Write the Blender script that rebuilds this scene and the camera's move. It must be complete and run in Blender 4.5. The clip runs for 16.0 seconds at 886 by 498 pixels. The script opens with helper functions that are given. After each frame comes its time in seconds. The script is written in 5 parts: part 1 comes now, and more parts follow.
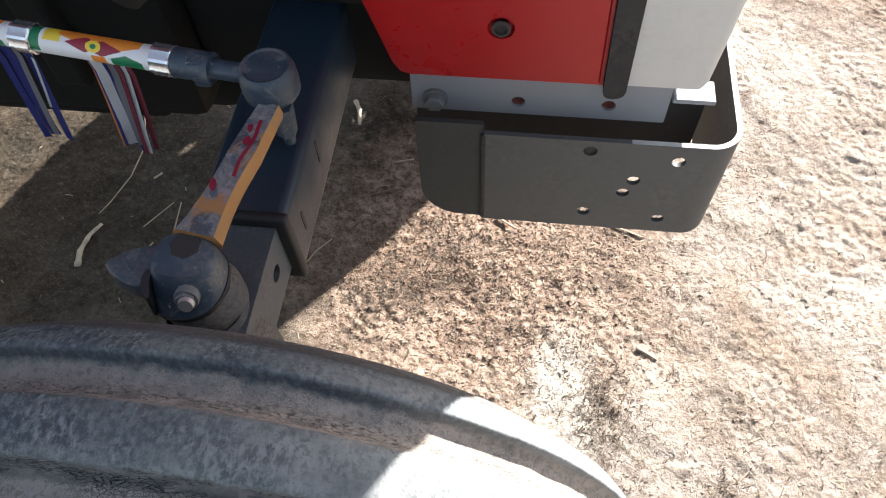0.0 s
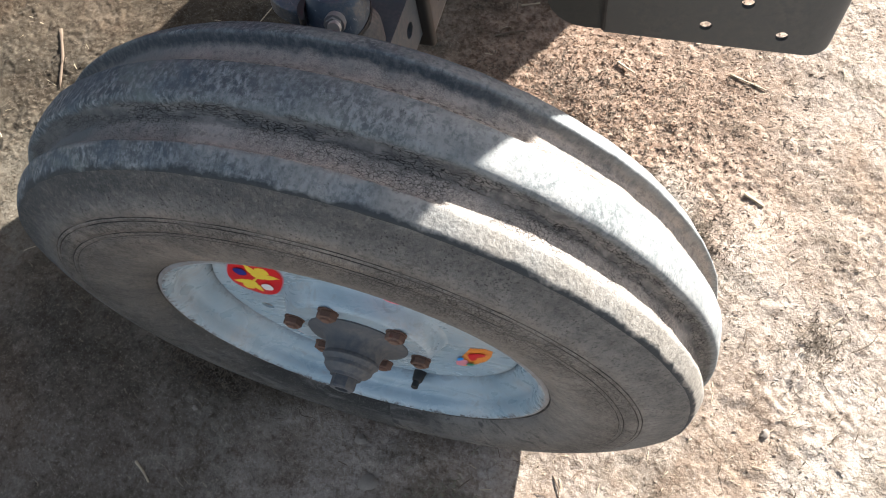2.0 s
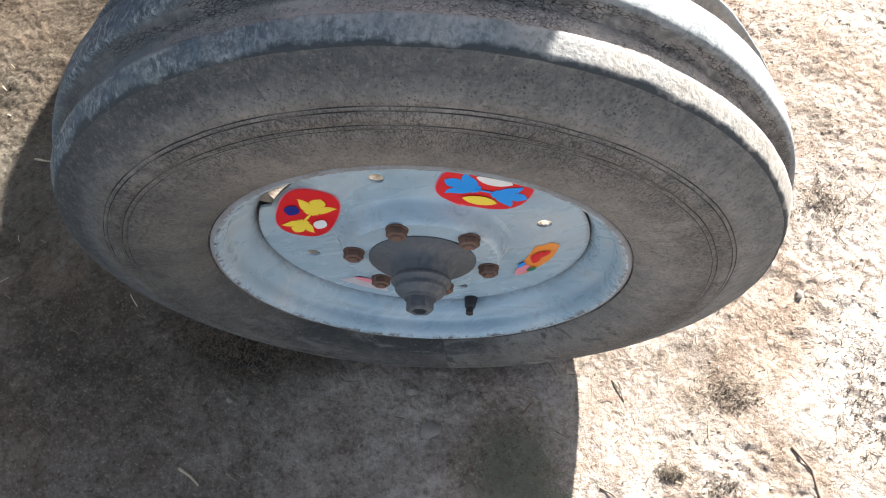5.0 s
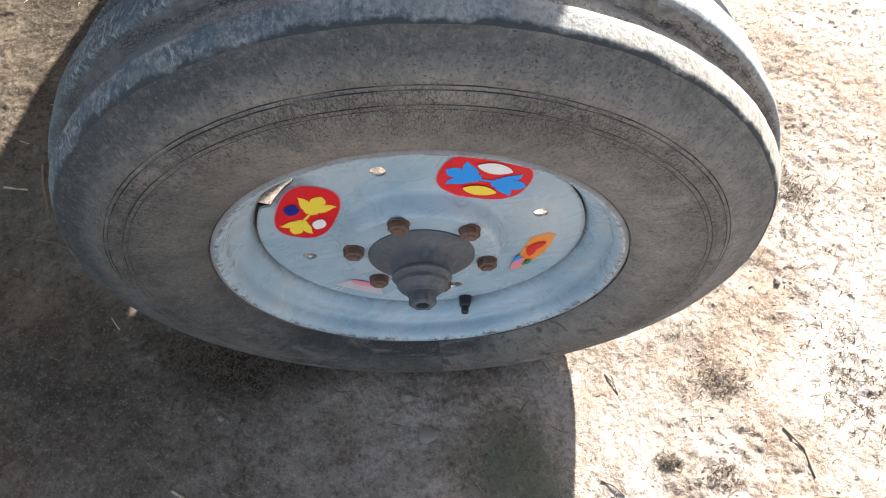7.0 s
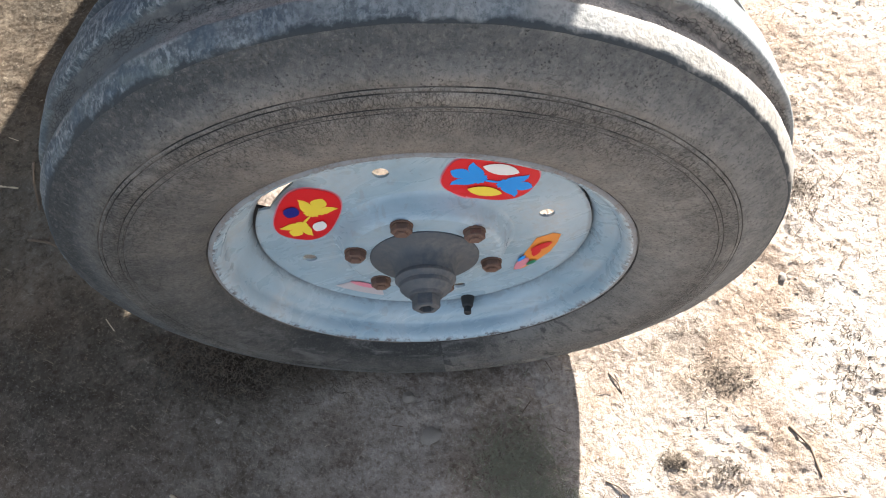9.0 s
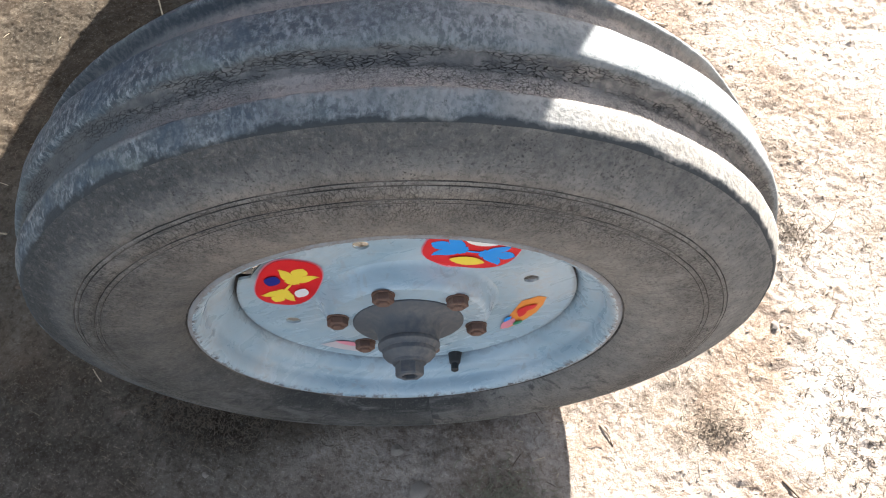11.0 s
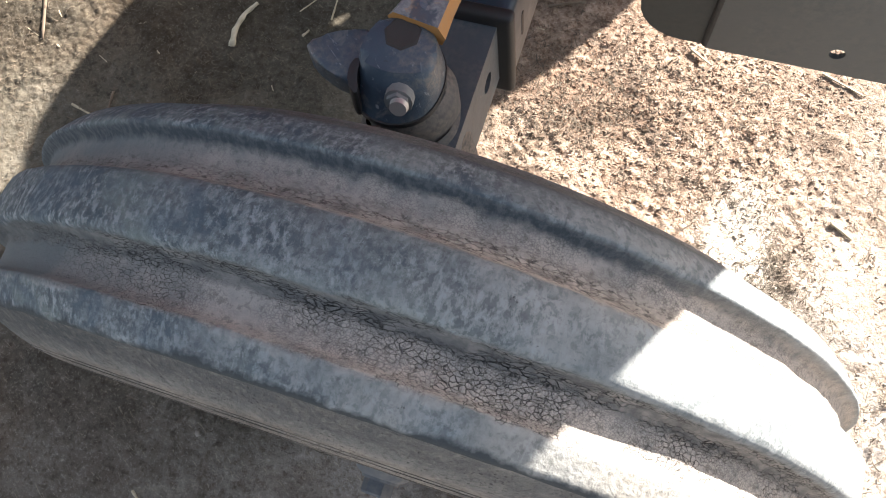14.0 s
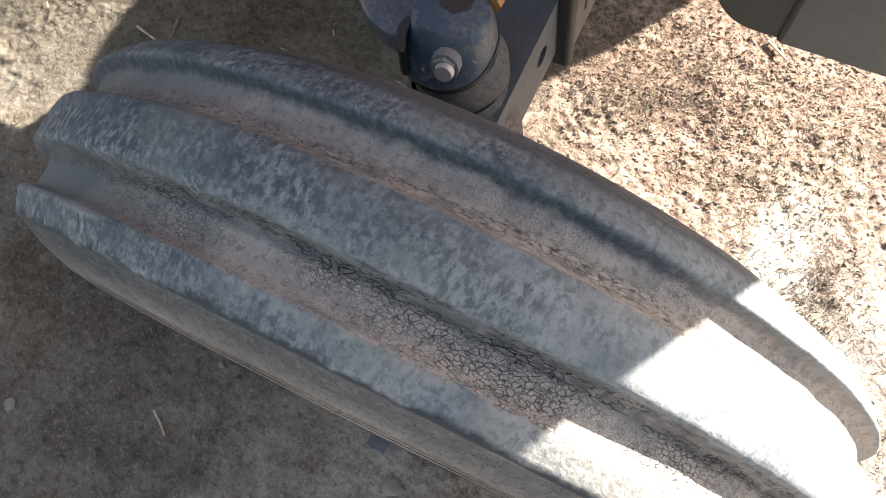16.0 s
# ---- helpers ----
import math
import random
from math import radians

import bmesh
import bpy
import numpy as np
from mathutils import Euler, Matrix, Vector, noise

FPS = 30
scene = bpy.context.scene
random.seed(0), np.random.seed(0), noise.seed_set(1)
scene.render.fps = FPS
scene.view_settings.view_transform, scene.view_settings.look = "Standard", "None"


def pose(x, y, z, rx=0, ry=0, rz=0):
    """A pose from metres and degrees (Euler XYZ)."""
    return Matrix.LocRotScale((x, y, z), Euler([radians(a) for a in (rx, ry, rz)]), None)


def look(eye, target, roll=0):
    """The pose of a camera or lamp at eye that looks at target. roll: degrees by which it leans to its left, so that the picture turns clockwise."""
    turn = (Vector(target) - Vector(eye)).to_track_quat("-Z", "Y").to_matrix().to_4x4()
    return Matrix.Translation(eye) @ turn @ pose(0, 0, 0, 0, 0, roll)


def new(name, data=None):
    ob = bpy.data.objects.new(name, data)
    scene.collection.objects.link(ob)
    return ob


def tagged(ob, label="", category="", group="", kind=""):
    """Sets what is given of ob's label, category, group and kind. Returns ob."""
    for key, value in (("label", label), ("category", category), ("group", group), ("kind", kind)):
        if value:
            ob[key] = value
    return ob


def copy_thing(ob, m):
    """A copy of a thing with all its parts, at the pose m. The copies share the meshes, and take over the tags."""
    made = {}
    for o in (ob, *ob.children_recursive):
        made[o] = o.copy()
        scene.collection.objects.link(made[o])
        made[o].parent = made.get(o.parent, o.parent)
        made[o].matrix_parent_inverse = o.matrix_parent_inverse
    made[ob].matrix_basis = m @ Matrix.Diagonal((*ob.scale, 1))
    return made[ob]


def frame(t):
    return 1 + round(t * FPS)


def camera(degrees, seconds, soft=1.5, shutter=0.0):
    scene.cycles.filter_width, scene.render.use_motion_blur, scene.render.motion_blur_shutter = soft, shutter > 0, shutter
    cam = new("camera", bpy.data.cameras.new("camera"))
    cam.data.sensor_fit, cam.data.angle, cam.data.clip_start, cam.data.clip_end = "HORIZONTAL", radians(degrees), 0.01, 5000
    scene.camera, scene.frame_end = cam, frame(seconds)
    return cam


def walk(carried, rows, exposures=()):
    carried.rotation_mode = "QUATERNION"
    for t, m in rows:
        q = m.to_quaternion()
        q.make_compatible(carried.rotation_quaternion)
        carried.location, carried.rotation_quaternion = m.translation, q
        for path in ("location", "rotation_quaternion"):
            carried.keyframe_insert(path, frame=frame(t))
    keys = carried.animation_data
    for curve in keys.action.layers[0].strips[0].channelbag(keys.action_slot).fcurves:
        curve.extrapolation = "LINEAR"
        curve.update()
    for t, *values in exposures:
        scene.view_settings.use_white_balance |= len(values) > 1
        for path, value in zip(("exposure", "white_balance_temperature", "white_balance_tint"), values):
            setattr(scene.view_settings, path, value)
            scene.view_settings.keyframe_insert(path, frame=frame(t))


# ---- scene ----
cam = camera(62.97, 16.0, soft=1.1)
PATH = [
    (0.0, 0.2282, -0.0836, 1.1143, 31.857, 2.045, 6.632),
    (0.2, 0.2320, -0.0970, 1.1170, 31.700, 4.597, 9.673),
    (0.5, 0.2295, -0.1310, 1.1261, 31.158, 4.480, 12.042),
    (0.7, 0.2320, -0.1450, 1.1190, 31.151, 5.053, 12.259),
    (1.0, 0.2400, -0.1723, 1.1185, 29.771, 5.283, 15.636),
    (1.2, 0.2490, -0.1840, 1.1120, 28.067, 6.102, 16.894),
    (1.5, 0.2479, -0.2083, 1.1041, 27.888, 6.063, 15.718),
    (2.0, 0.2542, -0.2425, 1.1026, 25.677, 7.124, 15.316),
    (2.5, 0.2478, -0.2860, 1.1031, 24.901, 7.321, 16.968),
    (3.0, 0.2334, -0.3150, 1.1028, 25.220, 7.026, 18.297),
    (3.5, 0.1969, -0.3296, 1.0961, 24.998, 7.027, 15.591),
    (4.0, 0.1669, -0.3337, 1.0904, 26.157, 6.939, 10.471),
    (4.5, 0.1361, -0.3442, 1.0696, 24.915, 6.713, 5.146),
    (4.7, 0.1330, -0.3460, 1.0620, 25.230, 6.516, 5.432),
    (5.0, 0.1122, -0.3561, 1.0574, 24.734, 6.180, 2.149),
    (7.5, 0.0622, -0.3961, 1.0476, 27.042, 4.409, -1.880),
    (8.0, 0.0559, -0.3954, 1.0415, 26.190, 4.270, -1.786),
    (10.5, 0.0668, -0.3379, 1.0464, 25.801, 4.168, -3.474),
    (11.0, 0.0788, -0.3234, 1.0576, 26.951, 4.350, -2.560),
    (11.5, 0.0890, -0.2602, 1.0543, 25.338, 3.328, 0.179),
    (12.0, 0.0962, -0.2182, 1.0412, 25.378, 1.962, 4.379),
    (12.5, 0.1091, -0.1492, 1.0298, 22.464, 3.150, 7.228),
    (13.0, 0.1173, -0.1064, 1.0385, 20.484, 4.037, 10.529),
    (13.5, 0.1246, -0.0808, 1.0379, 19.696, 4.490, 14.853),
    (14.0, 0.1284, -0.0571, 1.0366, 18.717, 5.921, 17.816),
    (14.5, 0.1300, -0.0455, 1.0308, 17.533, 6.258, 19.704),
    (15.0, 0.1335, -0.0390, 1.0247, 15.739, 7.016, 21.572),
    (15.5, 0.1333, -0.0399, 1.0236, 14.999, 6.767, 23.510),
    (16.0, 0.1357, -0.0440, 1.0313, 16.436, 7.118, 25.959),
]
EXPOSURE, SUN_STRENGTH, SKY_STRENGTH = 2.35, 5.0, 0.050
# the clip's own metering: seconds, stops, kelvin
METER = [(0.0, 0.05, 6200), (1.0, -0.01, 6250), (2.5, -0.03, 6300), (4.0, 0.19, 6260), (5.0, 0.31, 6200), (7.5, 0.39, 6250), (11.0, 0.45, 6250), (13.0, 0.54, 6380), (16.0, 0.53, 6500)]
SUN = Vector((1.12, 1.95, 1.0)).normalized()          # towards the sun: low, over the bonnet's far side


def walk_rows():
    return [(t, pose(x, y, z, rx, ry, rz)) for t, x, y, z, rx, ry, rz in PATH]


walk(cam, walk_rows(), exposures=[(t, EXPOSURE + e, k, 10.0) for t, e, k in METER])

# ---- light ----
world = bpy.data.worlds.new("sky")
scene.world = world
world.use_nodes = True
wn = world.node_tree.nodes
sky = wn.new("ShaderNodeTexSky")
sky.sky_type, sky.sun_disc = "NISHITA", False
sky.sun_elevation = math.asin(SUN.z)
sky.sun_rotation = math.atan2(SUN.x, SUN.y)
sky.air_density, sky.dust_density = 1.0, 1.5
haze = wn.new("ShaderNodeHueSaturation")
haze.inputs["Saturation"].default_value = 0.55
world.node_tree.links.new(sky.outputs[0], haze.inputs["Color"])
world.node_tree.links.new(haze.outputs[0], wn["Background"].inputs[0])
wn["Background"].inputs[1].default_value = SKY_STRENGTH
sun = new("sun", bpy.data.lights.new("sun", "SUN"))
sun.data.energy, sun.data.angle, sun.data.color = SUN_STRENGTH, radians(0.55), (1.0, 0.94, 0.86)
sun.matrix_world = look(SUN * 20, (0, 0, 0))


# ---- materials ----
class Mat:
    """A small builder of node materials."""

    def __init__(self, name, rough=0.7, metal=0.0, spec=0.5):
        self.m = bpy.data.materials.new(name)
        self.m.use_nodes = True
        self.t = self.m.node_tree
        self.b = self.t.nodes["Principled BSDF"]
        self.b.inputs["Roughness"].default_value = rough
        self.b.inputs["Metallic"].default_value = metal
        self.b.inputs["Specular IOR Level"].default_value = spec

    def n(self, kind, **kw):
        node = self.t.nodes.new(kind)
        for k, v in kw.items():
            if k in node.inputs:
                node.inputs[k].default_value = v
        return node

    def link(self, a, b):
        self.t.links.new(a, b)

    def coords(self, kind="Object", scale=(1, 1, 1), rot=(0, 0, 0)):
        c = self.n("ShaderNodeTexCoord")
        turn = self.n("ShaderNodeMapping")
        turn.inputs["Rotation"].default_value = rot
        mp = self.n("ShaderNodeMapping")
        mp.inputs["Scale"].default_value = scale
        self.link(c.outputs[kind], turn.inputs["Vector"])
        self.link(turn.outputs[0], mp.inputs["Vector"])
        return mp.outputs[0]

    def noise(self, vec, scale, detail=4.0, rough=0.6, distort=0.0):
        x = self.n("ShaderNodeTexNoise", Scale=scale, Detail=detail, Roughness=rough, Distortion=distort)
        self.link(vec, x.inputs["Vector"])
        return x.outputs["Fac"]

    def cells(self, vec, scale, feature="DISTANCE_TO_EDGE"):
        x = self.n("ShaderNodeTexVoronoi", Scale=scale)
        x.feature = feature
        self.link(vec, x.inputs["Vector"])
        return x.outputs["Distance"]

    def ramp(self, fac, stops):
        r = self.n("ShaderNodeValToRGB")
        els = r.color_ramp.elements
        while len(els) < len(stops):
            els.new(0.5)
        for e, (p, c) in zip(els, stops):
            e.position = p
            e.color = (*c, 1) if len(c) == 3 else c
        self.link(fac, r.inputs[0])
        return r.outputs[0]

    def grey(self, fac, lo, hi, a=0.0, b=1.0):
        m = self.n("ShaderNodeMapRange")
        for i, v in ((1, lo), (2, hi), (3, a), (4, b)):
            m.inputs[i].default_value = v
        self.link(fac, m.inputs[0])
        return m.outputs[0]

    def mix(self, fac, a, b, mode="MIX"):
        m = self.n("ShaderNodeMix")
        m.data_type, m.blend_type = "RGBA", mode
        for s, v in ((m.inputs[0], fac), (m.inputs[6], a), (m.inputs[7], b)):
            if isinstance(v, (int, float)):
                s.default_value = v
            elif isinstance(v, tuple):
                s.default_value = (*v, 1)
            else:
                self.link(v, s)
        return m.outputs[2]

    def math(self, op, a, b=0.0):
        m = self.n("ShaderNodeMath")
        m.operation = op
        for s, v in ((m.inputs[0], a), (m.inputs[1], b)):
            if isinstance(v, (int, float)):
                s.default_value = v
            else:
                self.link(v, s)
        return m.outputs[0]

    def colour(self, c):
        if isinstance(c, tuple):
            self.b.inputs["Base Color"].default_value = (*c, 1)
        else:
            self.link(c, self.b.inputs["Base Color"])

    def rough(self, v):
        self.link(v, self.b.inputs["Roughness"])

    def bump(self, height, dist, strength=1.0):
        x = self.n("ShaderNodeBump", Strength=strength, Distance=dist)
        self.link(height, x.inputs["Height"])
        prev = self.b.inputs["Normal"].links
        if prev:
            self.link(prev[0].from_socket, x.inputs["Normal"])
        self.link(x.outputs[0], self.b.inputs["Normal"])


def painted(name, col, rough=0.4, dust=0.3, chip=None, dustcol=(0.33, 0.28, 0.22), scale=1.0):
    """Painted steel or plastic with dust, faint unevenness and, if asked, chips down to rust or primer."""
    m = Mat(name, rough)
    v = m.coords("Object")
    big = m.noise(v, 9 * scale, 5, 0.65)
    fine = m.noise(v, 140 * scale, 3, 0.6)
    c = m.mix(m.grey(big, 0.35, 0.75, 0.0, 0.25), col, tuple(x * 0.8 for x in col))
    d = m.math("MULTIPLY", m.grey(big, 0.42, 0.7), m.grey(fine, 0.35, 0.65))
    c = m.mix(m.math("MULTIPLY", d, dust), c, dustcol)
    if chip:
        k = m.grey(m.noise(v, 55 * scale, 6, 0.7), 0.66, 0.70)
        c = m.mix(k, c, chip)
    m.colour(c)
    m.rough(m.grey(big, 0.3, 0.7, rough, min(1.0, rough + 0.25)))
    m.bump(fine, 0.0006, 0.35)
    return m.m


def plain(name, col, rough=0.6, metal=0.0, grain=0.2):
    m = Mat(name, rough, metal)
    f = m.noise(m.coords("Object"), 60, 4, 0.6)
    m.colour(m.mix(m.grey(f, 0.3, 0.7, 0, grain), col, tuple(x * 0.55 for x in col)))
    return m.m


def wheel_paint():
    """Pale blue-grey brushed paint with grey smears, dust in the low parts and small rust specks."""
    m = Mat("pale_blue_grey_wheel_paint", 0.36)
    v = m.coords("Object")
    big = m.noise(v, 11, 5, 0.6, 0.6)
    smear = m.noise(m.coords("Object", (9, 30, 26), (0, 0.5, 0)), 1.0, 5, 0.65, 1.0)
    fine = m.noise(v, 170, 4, 0.65)
    c = m.ramp(big, [(0.30, (0.265, 0.365, 0.430)), (0.5, (0.345, 0.435, 0.490)), (0.7, (0.435, 0.505, 0.545))])
    c = m.mix(m.grey(smear, 0.50, 0.68, 0.0, 0.5), c, (0.30, 0.355, 0.39))
    c = m.mix(m.math("MULTIPLY", m.grey(big, 0.5, 0.66), m.grey(fine, 0.4, 0.62, 0.0, 0.45)), c, (0.40, 0.37, 0.33))
    c = m.mix(m.grey(m.noise(v, 95, 5, 0.75), 0.70, 0.735, 0.0, 0.9), c, (0.10, 0.06, 0.045))
    # a broken dark ring in the crease round the disc, chips along the flange
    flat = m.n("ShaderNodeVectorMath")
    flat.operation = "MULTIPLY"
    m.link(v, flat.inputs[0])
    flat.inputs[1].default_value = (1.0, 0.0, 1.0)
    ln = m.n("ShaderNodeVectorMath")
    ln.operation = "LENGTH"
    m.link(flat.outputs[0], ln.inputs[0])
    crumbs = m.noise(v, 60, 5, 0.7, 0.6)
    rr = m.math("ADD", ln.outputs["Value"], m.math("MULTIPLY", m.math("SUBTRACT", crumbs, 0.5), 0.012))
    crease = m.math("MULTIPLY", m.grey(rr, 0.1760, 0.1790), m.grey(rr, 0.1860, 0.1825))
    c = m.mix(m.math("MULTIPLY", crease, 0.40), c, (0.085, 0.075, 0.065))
    chips = m.math("MULTIPLY", m.grey(rr, 0.2110, 0.2160), m.grey(m.noise(v, 130, 4, 0.7), 0.51, 0.57, 0.0, 0.8))
    c = m.mix(chips, c, (0.085, 0.062, 0.052))
    scratch = m.noise(m.coords("Object", (260, 60, 18), (0, 0.9, 0)), 1.0, 3, 0.6, 1.5)
    c = m.mix(m.grey(scratch, 0.68, 0.72, 0.0, 0.45), c, (0.22, 0.23, 0.235))
    c = m.mix(m.grey(m.noise(v, 34, 4, 0.6, 1.6), 0.60, 0.66, 0.0, 0.4), c, (0.27, 0.285, 0.29))
    soot = m.n("ShaderNodeVectorMath")
    soot.operation = "DISTANCE"
    m.link(v, soot.inputs[0])
    soot.inputs[1].default_value = (-0.128, -0.015, 0.112)
    c = m.mix(m.grey(m.math("ADD", soot.outputs["Value"], m.math("MULTIPLY", m.math("SUBTRACT", crumbs, 0.5), 0.05)), 0.040, 0.012, 0.0, 0.7), c, (0.10, 0.10, 0.10))
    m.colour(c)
    m.rough(m.grey(smear, 0.3, 0.7, 0.17, 0.42))
    m.bump(m.noise(v, 20, 2, 0.4, 0.3), 0.006, 0.35)
    m.bump(smear, 0.0016, 0.4)
    m.bump(fine, 0.0004, 0.4)
    return m.m


def casting():
    """Blue-grey painted casting with rubbed pale scuffs, scratches and brown dust in patches."""
    m = Mat("scuffed_blue_grey_casting", 0.4)
    v = m.coords("Object")
    big, mid, fine = m.noise(v, 14, 5, 0.65, 0.4), m.noise(v, 60, 5, 0.68, 0.5), m.noise(v, 240, 4, 0.65)
    c = m.ramp(big, [(0.34, (0.030, 0.046, 0.066)), (0.52, (0.046, 0.066, 0.088)), (0.68, (0.072, 0.088, 0.104))])
    c = m.mix(m.grey(mid, 0.55, 0.66, 0.0, 0.65), c, (0.165, 0.162, 0.158))
    c = m.mix(m.math("MULTIPLY", m.grey(big, 0.48, 0.64), m.grey(fine, 0.42, 0.6, 0.0, 0.6)), c, (0.185, 0.160, 0.132))
    streak = m.noise(m.coords("Object", (40, 220, 160), (0.3, 0.2, 0.7)), 1.0, 4, 0.65, 1.2)
    c = m.mix(m.grey(streak, 0.64, 0.69, 0.0, 0.75), c, (0.30, 0.31, 0.32))
    c = m.mix(m.grey(m.noise(v, 85, 5, 0.7), 0.67, 0.71, 0.0, 0.85), c, (0.030, 0.022, 0.018))
    m.colour(c)
    m.rough(m.grey(mid, 0.35, 0.65, 0.30, 0.62))
    m.bump(mid, 0.0016, 0.5)
    m.bump(fine, 0.0005, 0.5)
    return m.m


def worn_decal():
    """Printed film rubbed through to the orange paint and dark grime."""
    m = Mat("worn_grey_decal_film", 0.5)
    v = m.coords("Object")
    a, b, f = m.noise(v, 34, 4, 0.6, 0.5), m.noise(m.coords("Object", (1, 1, 1), (0.4, 0.2, 0.9)), 46, 4, 0.6, 0.6), m.noise(v, 190, 4, 0.7)
    c = m.ramp(f, [(0.35, (0.125, 0.125, 0.132)), (0.5, (0.19, 0.182, 0.18)), (0.65, (0.27, 0.255, 0.245))])
    c = m.mix(m.grey(a, 0.50, 0.58, 0.0, 0.9), c, (0.42, 0.19, 0.055))
    c = m.mix(m.grey(b, 0.55, 0.62, 0.0, 0.9), c, (0.055, 0.068, 0.085))
    c = m.mix(m.grey(b, 0.40, 0.32, 0.0, 0.7), c, (0.34, 0.26, 0.27))
    m.colour(c)
    m.bump(f, 0.0005, 0.4)
    return m.m


def earth():
    m = Mat("dry_trodden_earth", 0.95, 0, 0.15)
    v = m.coords("Object")
    big = m.noise(v, 2.6, 6, 0.62, 0.4)
    mid = m.noise(v, 17, 6, 0.68, 0.2)
    fine = m.noise(v, 95, 5, 0.7, 0.1)
    grit = m.noise(v, 420, 3, 0.7)
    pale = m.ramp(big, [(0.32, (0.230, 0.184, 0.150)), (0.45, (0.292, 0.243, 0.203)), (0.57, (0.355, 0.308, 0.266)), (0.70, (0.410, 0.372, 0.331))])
    dim_soil = m.ramp(big, [(0.30, (0.060, 0.054, 0.042)), (0.48, (0.098, 0.087, 0.068)), (0.62, (0.148, 0.130, 0.103)), (0.75, (0.208, 0.182, 0.147))])
    sep = m.n("ShaderNodeSeparateXYZ")
    m.link(v, sep.inputs[0])
    # bleached dust ahead of the axle, darker soil behind with shade in its tone
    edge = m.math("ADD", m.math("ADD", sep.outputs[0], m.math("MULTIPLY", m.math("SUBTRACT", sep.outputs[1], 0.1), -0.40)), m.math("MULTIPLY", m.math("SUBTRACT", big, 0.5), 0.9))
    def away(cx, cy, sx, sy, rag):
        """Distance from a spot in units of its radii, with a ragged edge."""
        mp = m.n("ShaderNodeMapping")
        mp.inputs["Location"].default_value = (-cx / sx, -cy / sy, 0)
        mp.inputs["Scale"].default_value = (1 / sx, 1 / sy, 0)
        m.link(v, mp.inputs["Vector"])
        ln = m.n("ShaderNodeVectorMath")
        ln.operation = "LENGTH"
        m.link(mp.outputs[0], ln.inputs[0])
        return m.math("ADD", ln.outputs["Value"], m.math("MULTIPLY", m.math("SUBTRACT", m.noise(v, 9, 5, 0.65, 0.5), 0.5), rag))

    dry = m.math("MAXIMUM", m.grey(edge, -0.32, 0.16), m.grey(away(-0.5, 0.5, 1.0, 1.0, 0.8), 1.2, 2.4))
    # paler towards the near side: open-sky light put into the soil tone
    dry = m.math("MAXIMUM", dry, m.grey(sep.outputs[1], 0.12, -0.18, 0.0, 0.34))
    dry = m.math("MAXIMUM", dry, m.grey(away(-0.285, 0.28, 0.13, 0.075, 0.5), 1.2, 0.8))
    c = m.mix(dry, dim_soil, pale)
    dusty = m.grey(dry, 0.0, 1.0, 0.3, 1.0)
    # painted darker: a blotch behind, contact shade beside the tyre, a tuft's base
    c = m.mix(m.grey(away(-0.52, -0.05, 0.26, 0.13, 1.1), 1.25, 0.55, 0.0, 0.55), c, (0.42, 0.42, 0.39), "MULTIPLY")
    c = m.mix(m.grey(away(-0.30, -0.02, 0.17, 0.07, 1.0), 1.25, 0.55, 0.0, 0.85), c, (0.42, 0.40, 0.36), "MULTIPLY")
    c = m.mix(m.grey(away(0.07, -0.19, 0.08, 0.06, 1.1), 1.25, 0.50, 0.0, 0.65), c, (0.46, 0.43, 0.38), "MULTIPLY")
    # overhead shade under the engine painted into the soil colour
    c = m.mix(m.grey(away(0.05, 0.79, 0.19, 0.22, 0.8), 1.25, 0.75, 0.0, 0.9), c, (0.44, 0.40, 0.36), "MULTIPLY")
    # browner drifts between bleached ones
    c = m.mix(m.grey(m.noise(v, 3.4, 5, 0.62, 0.5), 0.50, 0.62, 0.0, 0.85), c, (0.76, 0.685, 0.62), "MULTIPLY")
    c = m.mix(m.grey(m.noise(v, 8, 5, 0.65, 0.8), 0.50, 0.66, 0.0, 0.7), c, (0.55, 0.54, 0.50), "MULTIPLY")
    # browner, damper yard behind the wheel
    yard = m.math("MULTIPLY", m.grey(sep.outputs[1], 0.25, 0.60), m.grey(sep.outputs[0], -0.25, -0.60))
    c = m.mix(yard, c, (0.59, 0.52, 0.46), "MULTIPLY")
    # turned-up reddish soil under the nose
    off = m.n("ShaderNodeVectorMath")
    off.operation = "SUBTRACT"
    m.link(v, off.inputs[0])
    off.inputs[1].default_value = (0.17, 0.57, 0.0)
    far = m.n("ShaderNodeVectorMath")
    far.operation = "LENGTH"
    m.link(off.outputs[0], far.inputs[0])
    turned = m.grey(m.math("ADD", far.outputs["Value"], m.math("MULTIPLY", m.math("SUBTRACT", mid, 0.5), 0.5)), 0.14, 0.42, 0.85, 0.0)
    c = m.mix(turned, c, m.mix(m.grey(fine, 0.40, 0.60), (0.375, 0.272, 0.208), (0.260, 0.172, 0.122)))
    c = m.mix(m.grey(away(0.06, 0.545, 0.14, 0.065, 0.9), 1.2, 0.6, 0.0, 0.8), c, (0.205, 0.138, 0.100))
    c = m.mix(m.grey(mid, 0.44, 0.70, 0.0, 0.65), c, (0.62, 0.56, 0.51), "MULTIPLY")
    # a bleached streak running out from under the tyre's front
    c = m.mix(m.grey(away(0.33, 0.30, 0.055, 0.16, 1.0), 1.25, 0.6, 0.0, 0.75), c, (0.46, 0.415, 0.36))
    c = m.mix(m.math("MULTIPLY", m.grey(mid, 0.42, 0.25, 0.0, 0.4), dusty), c, (0.46, 0.39, 0.31))
